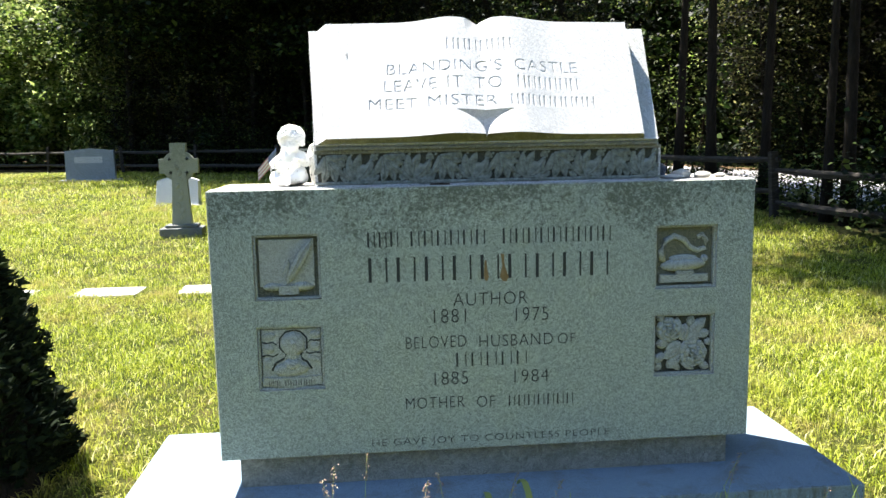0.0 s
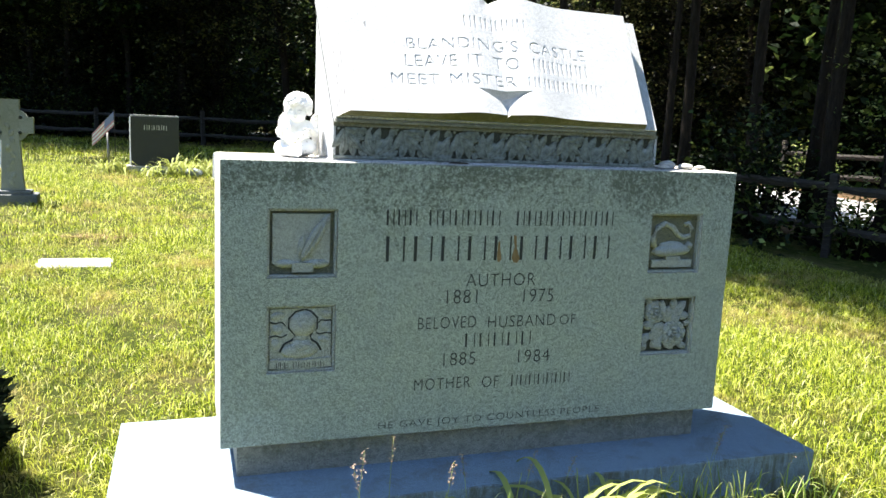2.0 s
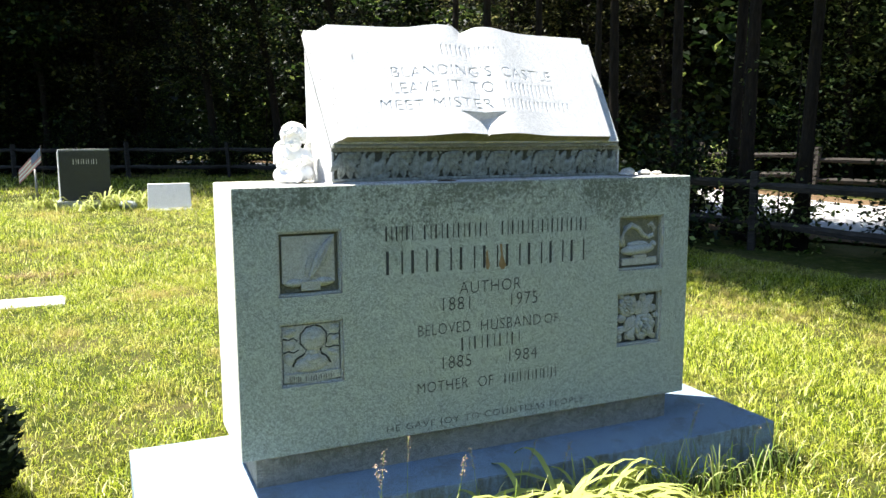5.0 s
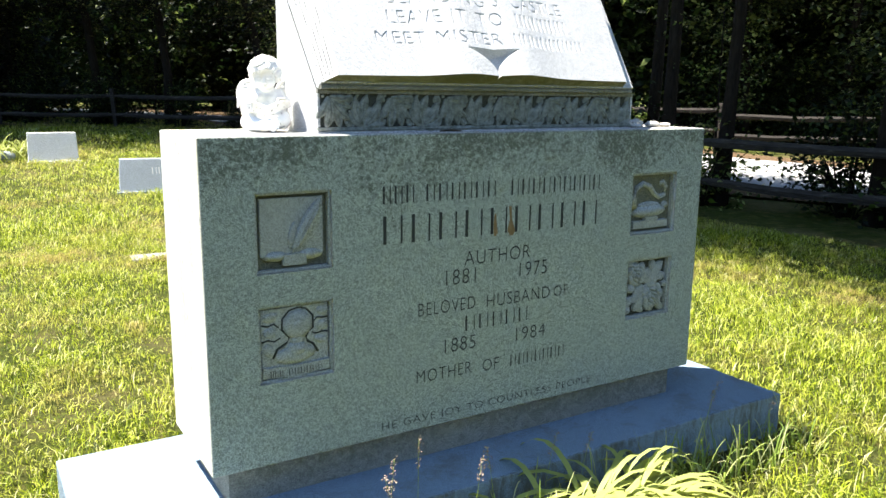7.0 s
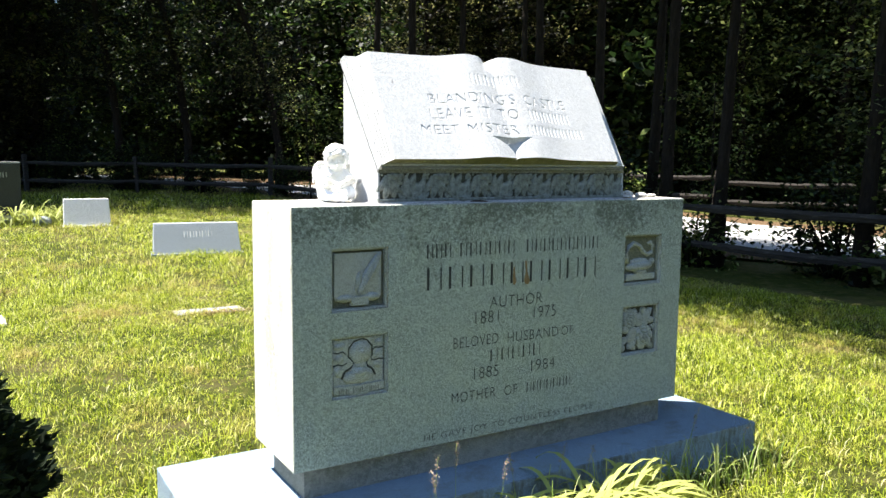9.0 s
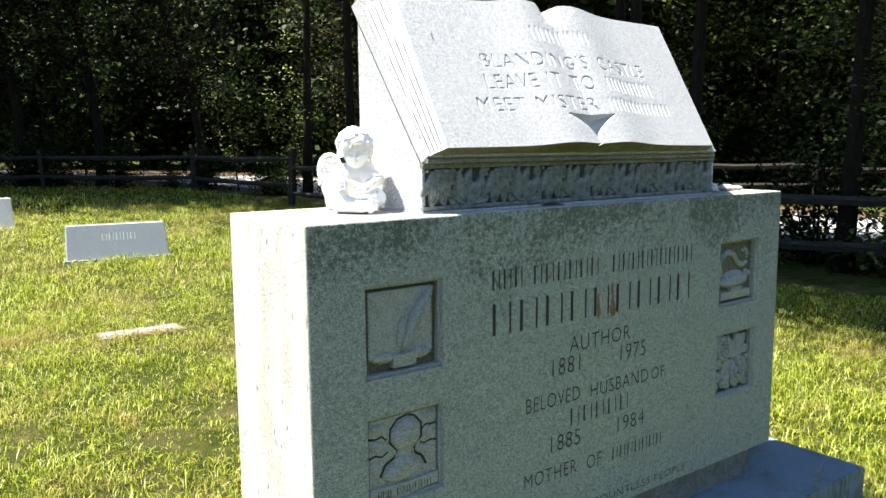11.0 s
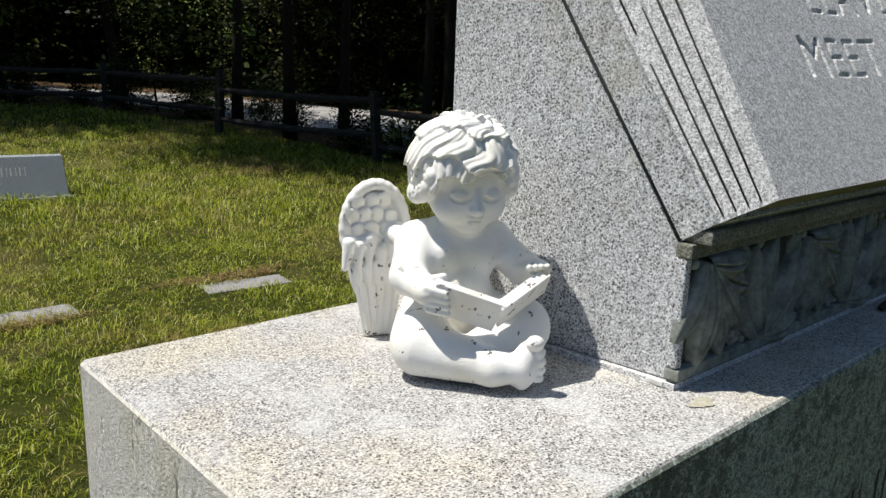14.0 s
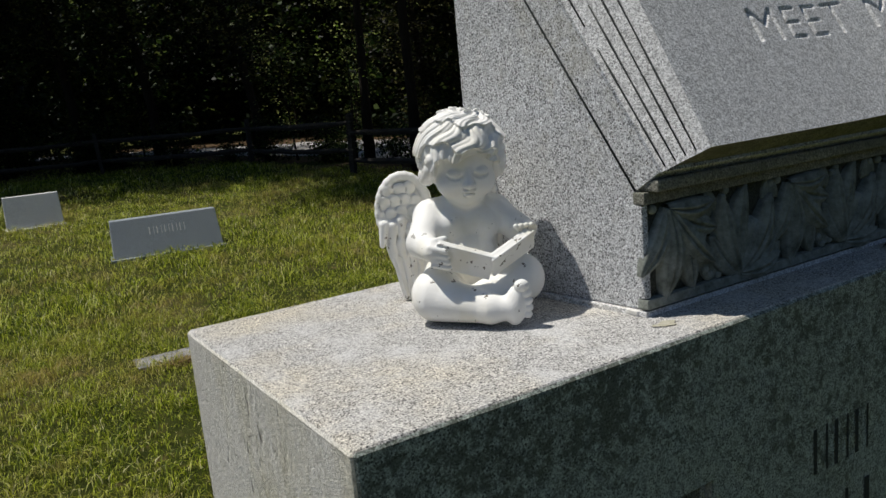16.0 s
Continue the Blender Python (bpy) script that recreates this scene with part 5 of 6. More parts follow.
g = upright_stone(-1.3, 15.8, 0.84, 1.02, 0.26, 5, STONE_DARK, STONE_PLAIN, "dark polished granite gravestone with a pale strip painted as a sunlit edge")
bars(5, -0.2, 0.22, 0.78, 0.87, lambda a, b, out: Vector((a, -0.13 - out - 0.001, b)), FROSTED, g, "frosted word")
# added pale strip imitates sun on the tablet's left side
part("rough_edge", box(-0.435, -0.412, -0.12, 0.125, 0.125, 1.01, 0.006), MARKER, g, "pale strip painted as a sunlit edge")
g = thing("upright_gravestone", "wide bluish granite gravestone with a peaked top", "gravestone", -9.05, 25.8, GROUND, 8)
g.scale = (0.72, 0.72, 0.72)
part("tablet", prism([(-1.02, 0.0), (1.02, 0.0), (1.0, 1.36), (0.0, 1.46), (-1.0, 1.36)], -0.16, 0.16, "y", 0.02), STONE_BLUE, g)
part("inset", box(-0.62, 0.52, -0.168, -0.161, 0.82, 1.1), STONE_PALE, g, "paler rubbed panel")
part("footing", box(-1.3, 1.25, -0.3, 0.3, -0.06, 0.1, 0.01), STONE_PLAIN, g)


CROSS = granite("weathered_cross_stone", (0.36, 0.375, 0.32), (0.12, 0.125, 0.1), 0.55, 1.2, 1.3, green=(0.13, 0.14, 0.09))
CROSS_BASE = granite("dark_weathered_base", (0.2, 0.21, 0.2), (0.08, 0.08, 0.07), 0.5, 0.3)


def celtic_cross(x, y, turn):
    g = thing("celtic_cross", "weathered grey stone ringed cross on a stepped base", "gravestone", x, y, GROUND, turn)
    part("base", box(-0.33, 0.33, -0.24, 0.24, -0.05, 0.15, 0.02), CROSS_BASE, g)
    part("step", box(-0.25, 0.25, -0.17, 0.17, 0.151, 0.2, 0.02), CROSS_BASE, g)
    a, b, top = 0.155, 0.1, 1.5
    outline = [(-a, 0.201), (a, 0.201), (b, 1.02), (0.3, 1.02), (0.3, 1.25), (0.115, 1.25), (0.125, top), (-0.125, top), (-0.115, 1.25), (-0.3, 1.25), (-0.3, 1.02), (-b, 1.02)]
    part("shaft", prism(outline, -0.075, 0.075, "y", 0.008), CROSS, g, "tapering shaft and arms with worn tracery")
    for k in range(4):
        verts, faces = [], []
        n = 9
        for i in range(n):
            t = radians(90 * k + 24 + 42 * i / (n - 1))
            for r in (0.19, 0.252):
                for yy in (-0.05, 0.05):
                    verts.append((r * math.cos(t), yy, 1.135 + r * math.sin(t)))
        for i in range(n - 1):
            q = i * 4
            faces += [(q, q + 4, q + 6, q + 2), (q + 1, q + 3, q + 7, q + 5), (q, q + 1, q + 5, q + 4), (q + 2, q + 6, q + 7, q + 3)]
        faces += [(0, 2, 3, 1), (4 * n - 4, 4 * n - 3, 4 * n - 1, 4 * n - 2)]
        link_mesh("ring_arc", verts, faces, CROSS, g)
    for k in range(4):
        verts, faces = [], []
        cz, cx = (1.245, 1.245, 1.03, 1.03)[k], (-0.135, 0.135, -0.125, 0.125)[k]
        dome(verts, faces, cx, cz, 0.024, 0.024, 0.012)
        # raised dark domes stand in for the shade of pierced hollows
        link_mesh("boss", [Vector(v) + Vector((0, -0.076, 0)) for v in verts], faces, CUT, g, "raised dot coloured as the shade of a hollow")
    for i in range(9):
        verts, faces = [], []
        dome(verts, faces, 0.035 * math.sin(i * 2.2), 0.32 + 0.1 * i, 0.032, 0.05, 0.014, 35 * (-1) ** i)
        link_mesh("tracery", [Vector(v) + Vector((0, -0.0755, 0)) for v in verts], faces, CROSS, g, "", True)
    return g


celtic_cross(-2.98, 12.0, 4).scale = (0.93, 0.93, 0.93)


# a little flag on its staff beside the dark stone
def grave_flag(x, y):
    g = thing("grave_flag", "small striped flag drooping from a thin staff", "flag", x, y, GROUND)
    white = Nodes("flag_white", 0.9).color((0.75, 0.75, 0.75)).mat
    red = Nodes("flag_red", 0.9).color((0.6, 0.3, 0.32)).mat
    blue = Nodes("flag_blue", 0.9).color((0.24, 0.27, 0.42)).mat
    metal = Nodes("bronze_holder", 0.5, 0.8).color((0.2, 0.2, 0.18)).mat
    stroke("staff", [(0, 0, 0), (0.01, 0, 0.55), (0.0, 0, 1.14)], [0.006, 0.006, 0.005], RAIL, g)
    stroke("holder", [(-0.1, 0, 0), (-0.11, 0, 0.35), (-0.115, 0, 0.72)], [0.022, 0.02, 0.02], metal, g, "grey metal holder")

    def fold(u, v):
        return (-0.01 - u * 0.36, 0.03 * math.sin(u * 9 + v * 2), 1.1 - v * 0.26 - u * 0.4 + 0.03 * v * u)
    for k in range(7):
        v0, v1 = k / 7, (k + 1) / 7
        u0 = 0.42 if k < 4 else 0.0
        n = 9
        vs = [fold(u0 + (1 - u0) * i / (n - 1), v) for i in range(n) for v in (v0, v1)]
        link_mesh("stripe", vs, [(2 * i, 2 * i + 1, 2 * i + 3, 2 * i + 2) for i in range(n - 1)], red if k % 2 == 0 else white, g)
    n = 5
    vs = [fold(0.42 * i / (n - 1), v) for i in range(n) for v in (0, 4 / 7)]
    link_mesh("canton", vs, [(2 * i, 2 * i + 1, 2 * i + 3, 2 * i + 2) for i in range(n - 1)], blue, g)
    return g


grave_flag(-1.97, 15.5)
pebble(-0.62, 15.1, GROUND, 0.16, 0.12, 0.1, 0, STONE_BLUE, "low grey stone beside the dark gravestone", 3)

# ---- rail fences ----
def fence_post(parent, x, y, h, r, name="post"):
    bm = box(-r, r, -r * 0.8, r * 0.8, -0.15, h, r * 0.3)
    for v in bm.verts:
        f = v.co.z / h
        v.co.x += 0.02 * math.sin(3 * f + x) + random.uniform(-0.004, 0.004)
        v.co.y += 0.02 * math.sin(2 * f + y)
    ob = part(name, bm, RAIL, parent)
    ob.matrix_basis = pose(x, y, GROUND, random.uniform(-2, 2), random.uniform(-2, 2), random.uniform(0, 90))
    return ob


def split_rail(parent, a, b, z, r):
    n = 7
    pts = []
    for i in range(n):
        t = -0.02 + 1.04 * i / (n - 1)
        sag = -0.03 * math.sin(math.pi * t)
        pts.append(Vector((a[0] + (b[0] - a[0]) * t, a[1] + (b[1] - a[1]) * t, GROUND + z + sag + random.uniform(-0.012, 0.012))))
    rr = [r * (0.62 if i in (0, n - 1) else random.uniform(0.92, 1.12)) for i in range(n)]
    mid = (pts[0] + pts[-1]) / 2
    v, f = tube([p - mid for p in pts], rr, 6)
    ob = link_mesh("rail", v, f, RAIL, parent)
    ob.matrix_basis = Matrix.Translation(mid)
    return ob


def rail_fence(label, line, heights, post_h, r=0.06):
    g = thing("rail_fence", label, "fence", group="")
    for i, p in enumerate(line):
        fence_post(g, p[0], p[1], post_h + random.uniform(-0.05, 0.05), 0.065)
        if i:
            for z in heights:
                split_rail(g, line[i - 1], p, z, r)
    return g


rail_fence("weathered grey split-rail fence along the lawn", [(9.2, -4.5), (8.0, -0.6), (7.5, 3.9), (6.9, 7.9), (6.25, 11.95), (5.5, 15.55), (5.3, 20.6), (2.6, 24.6),
    (-0.2, 25.8), (-3.4, 27.2), (-6.6, 29.5), (-10, 32.0), (-14, 35.0), (-18, 38.0), (-22, 41), (-26, 44)], (0.36, 0.87), 1.1)
rail_fence("sunlit rail fence on the far side of the lane", [(20.5, 5.2), (18.4, 7.8), (16.2, 10.5), (14.1, 13.2), (12.9, 15.6)], (0.42, 0.88), 1.15, 0.065)


# ---- trees ----
def leaf_cloud(rng, centres, spread, count, size, droop=0.3, flat=0.6):
    """Corners of many small bent leaves gathered in sprays."""
    pick = rng.integers(0, len(centres), count)
    c = np.asarray(centres)[pick]
    p = c + rng.normal(0, 1, (count, 3)) * spread * np.array([1, 1, flat])
    s = size * rng.uniform(0.6, 1.4, (count, 1))
    a = rng.uniform(0, 2 * np.pi, count)
    along = np.stack([np.cos(a), np.sin(a), rng.normal(-droop, 0.35, count)], 1)
    along /= np.linalg.norm(along, axis=1, keepdims=True)
    up = rng.normal(0, 0.55, (count, 3)) + np.array([0, 0, 1.0])
    side = np.cross(along, up)
    side /= np.linalg.norm(side, axis=1, keepdims=True)
    nrm = np.cross(side, along)
    w = 0.3
    return np.stack([p - along * s * 0.5, p + side * s * w + nrm * s * 0.08, p + along * s * 0.5 - nrm * s * 0.1, p - side * s * w + nrm * s * 0.08], 1).reshape(-1, 3)


def make_tree(seed, height, clear, reach, leaves, size, material, label, x, y, lean=0.0, spread=0.5, limbs=26, trunk_r=0.13, bend_from=0.2, sway=0.25):
    rng = np.random.default_rng(seed)
    g = thing("tree", label, "tree", x, y, GROUND, 0, "trees round the cemetery")
    bend = rng.normal(0, sway, 2)
    spine = [Vector((bend[0] * math.sin(2.2 * t) + lean * max(0.0, t - bend_from) ** 1.3, bend[1] * math.sin(1.7 * t), height * t * 0.93)) for t in np.linspace(0, 1, 9)]
    v, f = tube([p - Vector((0, 0, 0.1)) if i == 0 else p for i, p in enumerate(spine)], [trunk_r * (1.35 if i == 0 else 1) * (1 - 0.93 * i / 8) + 0.012 for i in range(9)], 9)
    tips = []
    for k in range(limbs):
        t = clear + (0.97 - clear) * (k / limbs) ** 0.9
        i = min(int(t * 8), 7)
        start = spine[i].lerp(spine[i + 1], t * 8 - i)
        a = k * 2.4 + rng.normal(0, 0.3)
        prof = math.sin(math.pi * min(1.0, 0.22 + 0.78 * (1 - t) ** 0.75)) if clear < 0.3 else math.sin(math.pi * (0.12 + 0.8 * (t - clear) / (1 - clear)))
        ln = reach * max(0.25, prof) * rng.uniform(0.75, 1.2)
        rise = rng.uniform(-0.05, 0.35) * ln
        end = start + Vector((math.cos(a) * ln, math.sin(a) * ln, rise))
        mid = start.lerp(end, 0.5) + Vector((0, 0, 0.1 * ln))
        lv, lf = tube([start, mid, end], [trunk_r * 0.32 * (1 - 0.6 * t), trunk_r * 0.2 * (1 - 0.6 * t), 0.008], 5)
        f += [tuple(q + len(v) for q in face) for face in lf]
        v += lv
        for q in (0.35, 0.55, 0.75, 0.92, 1.05):
            tips.append(tuple(start.lerp(end, q) + Vector(rng.normal(0, 0.14 * ln, 3)) * 0.7 + Vector((0, 0, 0.05 * ln))))
    link_mesh("trunk", v, f, BARK, g, "", True)
    crown = new("crown", fast_mesh("crown", leaf_cloud(rng, tips, spread, leaves, size), 4, material))
    crown.parent = g
    return g


LABEL_OAK, LABEL_CEDAR, LABEL_BUSH = "tall leafy woodland tree with dense dark foliage", "shaggy dark cedar with drooping sprays to the ground", "sunlit leafy shrub behind the rail fence"
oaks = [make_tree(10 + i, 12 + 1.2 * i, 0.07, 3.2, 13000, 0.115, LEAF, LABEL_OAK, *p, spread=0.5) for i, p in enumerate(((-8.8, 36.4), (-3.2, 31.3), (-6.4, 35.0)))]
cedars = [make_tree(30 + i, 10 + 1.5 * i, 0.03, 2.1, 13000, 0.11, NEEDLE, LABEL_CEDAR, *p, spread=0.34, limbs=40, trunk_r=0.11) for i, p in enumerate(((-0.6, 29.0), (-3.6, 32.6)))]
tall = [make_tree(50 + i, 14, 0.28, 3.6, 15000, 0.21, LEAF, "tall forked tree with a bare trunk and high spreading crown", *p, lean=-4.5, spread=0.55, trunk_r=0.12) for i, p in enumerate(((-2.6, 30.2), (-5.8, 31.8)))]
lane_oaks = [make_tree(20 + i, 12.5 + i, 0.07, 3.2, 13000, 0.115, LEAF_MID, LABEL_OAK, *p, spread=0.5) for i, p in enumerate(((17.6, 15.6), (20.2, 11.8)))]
over = make_tree(54, 13, 0.24, 2.5, 14000, 0.11, NEEDLE, "olive cedar leaning out over the lawn with drooping sprays", 4.2, 25.0, lean=-7.0, spread=0.42, limbs=38, trunk_r=0.13, bend_from=0.15, sway=0.1)
over.matrix_basis = pose(4.2, 25.0, GROUND, 0, 0, 52)
for x, y, q, t in ((2.4, 26.2, 1.0, 60), (6.4, 23.0, 0.9, 30)):
    copy_thing(over, pose(x, y, GROUND, 0, 0, t) @ Matrix.Scale(q, 4))

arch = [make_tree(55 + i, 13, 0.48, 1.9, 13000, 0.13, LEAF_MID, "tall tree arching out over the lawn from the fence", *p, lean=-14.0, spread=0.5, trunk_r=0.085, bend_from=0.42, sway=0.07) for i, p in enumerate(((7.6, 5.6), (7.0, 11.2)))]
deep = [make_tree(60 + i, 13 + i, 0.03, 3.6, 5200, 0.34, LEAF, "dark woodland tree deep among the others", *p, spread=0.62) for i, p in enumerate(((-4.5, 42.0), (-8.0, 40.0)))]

tree_rng = random.Random(11)


def plant(kind, x, y, s=1.0):
    kind = tree_rng.choice(kind)
    return copy_thing(kind, pose(x, y, GROUND, 0, 0, tree_rng.uniform(0, 360)) @ Matrix.Scale(s * tree_rng.uniform(0.9, 1.12), 4))


for x, y in ((7.9, 3.2), (8.8, -0.6), (7.7, 9.2), (7.2, 14.2), (6.8, 17.4), (7.4, 7.6), (7.5, 10.2)):
    copy_thing(tree_rng.choice(arch), pose(x, y, GROUND, 0, 0, tree_rng.uniform(-20, 20)) @ Matrix.Scale(tree_rng.uniform(0.9, 1.1), 4))
# along and behind the back fence, then deeper into the wood
BACK = [(4.6, 25.4), (2.4, 27.2), (-0.8, 28.3), (-4.6, 30.4), (-7.4, 32.4), (-10.4, 34.9)]
for i, (x, y) in enumerate(BACK[2:]):
    copy_thing(tall[i % 2], pose(x + 1.0, y + 0.9, GROUND, 0, 0, 75 + tree_rng.uniform(-20, 20)) @ Matrix.Scale(1.4, 4))
for i, (x, y) in enumerate(BACK):
    if i > 1:
        plant(cedars + oaks, x, y, 1.25)
        plant(oaks, x + 1.6 - 4.0 * (i == 2), y + 3.4, 1.5)
    if i > 1:
        plant(deep, x - 0.4, y + 6.2, 1.2)
        plant(deep, x + 2.0, y + 9.4, 1.3)
        plant(deep, x - 3.2, y + 13.0, 1.35)
        plant(deep, x - 3.0, y + 18.0, 1.5)
for x, y in ((-16.5, 51), (-22, 56), (-28, 56), (-25, 60), (-30, 52), (-33, 60), (-17, 54), (-20, 60), (-38, 58), (-28, 62), (-12, 60), (-5, 60)):
    plant(deep, x, y, 1.25)
# between the fence and the lane, and across the lane
low = [make_tree(64 + i, 7.5, 0.09, 2.3, 11000, 0.085, LEAF_MID, "dark broad-leaved tree hanging low behind the fence", *p, spread=0.34, limbs=34, trunk_r=0.08) for i, p in enumerate(((8.6, 5.2), (8.9, 2.4)))]
slim = make_tree(58, 12, 0.55, 1.1, 1300, 0.15, LEAF_MID, "slender tree with a bare dark trunk beside the fence", 6.35, 14.6, spread=0.4, limbs=12, trunk_r=0.095, sway=0.12)
for x, y, q in ((6.9, 11.6, 0.75), (7.4, 8.6, 1.0)):
    copy_thing(slim, pose(x, y, GROUND, 0, 0, 130 * q) @ Matrix.Scale(q, 4))
for x, y in ((8.9, 1.2),):
    plant(cedars, x, y, 0.85)
for x, y in ((13.2, 27.0), (12.6, 31.0), (11.8, 35.5), (10.2, 40.0), (8.2, 45.0), (4.0, 50.0)):
    plant(deep, x, y, 0.9)
    plant(deep, x + 3.4, y + 1.5, 1.2)
    plant(deep, x + 6.6, y + 4.0, 1.3)
for k in range(9):
    x, y = 22.5 - 1.35 * k, 7.0 + 1.95 * k
    plant(lane_oaks if k < 5 else cedars + deep, x, y, 1.0)
    plant(deep, x + 2.6, y + 2.0, 1.0)
    plant(deep, x + 5.4, y + 4.4, 1.15)
    plant(deep, x + 9.0, y + 7.6, 1.3)
    if k % 2:
        plant(deep, x + 14.0, y + 11.0, 1.45)
for x, y in ((15.5, -7), (19, -2), (23, 2), (26, 6), (24, -6), (14, -12)):
    plant(oaks + tall, x, y, 1.1)


def make_bush(seed, r, h, leaves, size, material, label, x, y, name="shrub"):
    rng = np.random.default_rng(seed)
    g = thing(name, label, "shrub", x, y, GROUND, 0, "shrubs along the fence")
    v, f, tips = [], [], []
    for k in range(22):
        a, e = rng.uniform(0, 2 * math.pi), rng.uniform(0.15, 1.0)
        rad = r * rng.uniform(0.3, 1.0) * math.sqrt(max(0.1, 1.1 - e * e))
        end = Vector((math.cos(a) * rad, math.sin(a) * rad, h * e))
        lv, lf = tube([(0.1 * math.cos(a), 0.1 * math.sin(a), -0.05), end * 0.5 + Vector((0, 0, 0.1 * h)), end], [0.018, 0.012, 0.004], 5)
        f += [tuple(q + len(v) for q in face) for face in lf]
        v += lv
        tips += [tuple(end * q + Vector(rng.normal(0, 0.1 * r, 3))) for q in (0.5, 0.75, 1.0)]
    link_mesh("stem", v, f, BARK, g, "", True)
    crown = new("foliage", fast_mesh("foliage", leaf_cloud(rng, tips, 0.16 * r + 0.06, leaves, size), 4, material))
    crown.parent = g
    return g


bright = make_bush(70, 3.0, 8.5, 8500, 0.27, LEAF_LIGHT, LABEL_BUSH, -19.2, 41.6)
dim = make_bush(71, 1.1, 1.9, 2200, 0.1, LEAF, "low dark shrub tangled along the rail fence", 6.9, 9.2)
bramble = make_bush(72, 0.9, 1.0, 1100, 0.09, LEAF_LIGHT, "thin bright bramble growing through the rails", 7.2, 7.8)
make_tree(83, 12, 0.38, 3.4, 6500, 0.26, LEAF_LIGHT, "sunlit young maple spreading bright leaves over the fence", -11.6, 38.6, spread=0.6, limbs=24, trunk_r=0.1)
for x, y, s in ((-22.5, 44, 1.1), (-15.4, 40.0, 0.95), (-13.0, 38.4, 0.6), (-25.5, 46, 1.3), (-20.5, 45.6, 1.3), (-29, 50, 1.4), (-18.6, 42.8, 1.15)):
    copy_thing(bright, pose(x, y, GROUND, 0, 0, 70 * s) @ Matrix.Scale(s, 4))
for i, (x, y) in enumerate(((7.9, 6.1), (2.9, 26.3), (-1.6, 27.9), (-6.0, 31.0), (-9.0, 33.0), (-12.4, 36.2), (8.4, 3.6), (8.9, 1.0), (0.6, 27.2), (-4.2, 29.4))):
    copy_thing(dim, pose(x, y, GROUND, 0, 0, 47 * i) @ Matrix.Scale(0.8 + 0.13 * (i % 4), 4))
for i, (x, y, q) in enumerate(((6.3, 18.5, 0.55), (5.9, 20.9, 0.6), (6.9, 15.4, 0.5), (6.7, 13.2, 0.5), (4.2, 23.6, 0.7), (3.1, 25.0, 0.6), (7.4, 17.2, 0.5), (5.4, 22.4, 0.45), (7.2, 11.2, 0.5), (2.2, 25.4, 0.75))):
    copy_thing(dim, pose(x, y, GROUND, 0, 0, 71 * i) @ Matrix.Scale(q, 4))
for i, (x, y) in enumerate(BACK[2:]):
    for k, (dx, dy) in enumerate(((0.9, 1.0), (-0.7, 2.2), (1.5, 2.8), (0.3, 4.2), (2.2, 5.0), (-1.0, 5.8))):
        copy_thing(dim, pose(x + dx, y + dy, GROUND, 0, 0, 83 * i + 40 * k) @ Matrix.Scale(1.15 + 0.2 * ((i + k) % 3), 4))
for k in range(8):
    x, y = 22.0 - 1.35 * k, 8.2 + 1.95 * k
    copy_thing(dim, pose(x, y, GROUND, 0, 0, 59 * k) @ Matrix.Scale(1.2 + 0.2 * (k % 3), 4))
    copy_thing(dim, pose(x + 2.2, y + 0.6, GROUND, 0, 0, 31 * k) @ Matrix.Scale(1.5, 4))
    copy_thing(dim, pose(x + 3.4, y + 3.2, GROUND, 0, 0, 77 * k) @ Matrix.Scale(1.7, 4))
for i, (x, y) in enumerate(((7.3, 9.9), (7.1, 12.3), (8.0, 5.0), (6.6, 18.3), (8.8, 2.4), (13.4, 15.4))):
    copy_thing(bramble, pose(x, y, GROUND, 0, 0, 61 * i) @ Matrix.Scale(0.85 + 0.1 * (i % 3), 4))


# slim young trees that catch the sun along the lane
sapling = make_tree(80, 6.5, 0.12, 1.7, 750, 0.13, LEAF_LIGHT, "slim young tree with bright leaf sprays beside the lane", 12.4, 24.4, spread=0.26, limbs=22, trunk_r=0.04)
for i, (x, y, s) in enumerate(((11.6, 27.6, 0.9), (6.6, 17.6, 0.45), (6.3, 20.2, 0.5), (8.1, 8.3, 0.45), (4.2, 27.0, 0.6), (0.4, 29.6, 0.7), (11.0, 31.5, 0.9))):
    copy_thing(sapling, pose(x, y, GROUND, 0, 0, 77 * i) @ Matrix.Scale(s, 4))


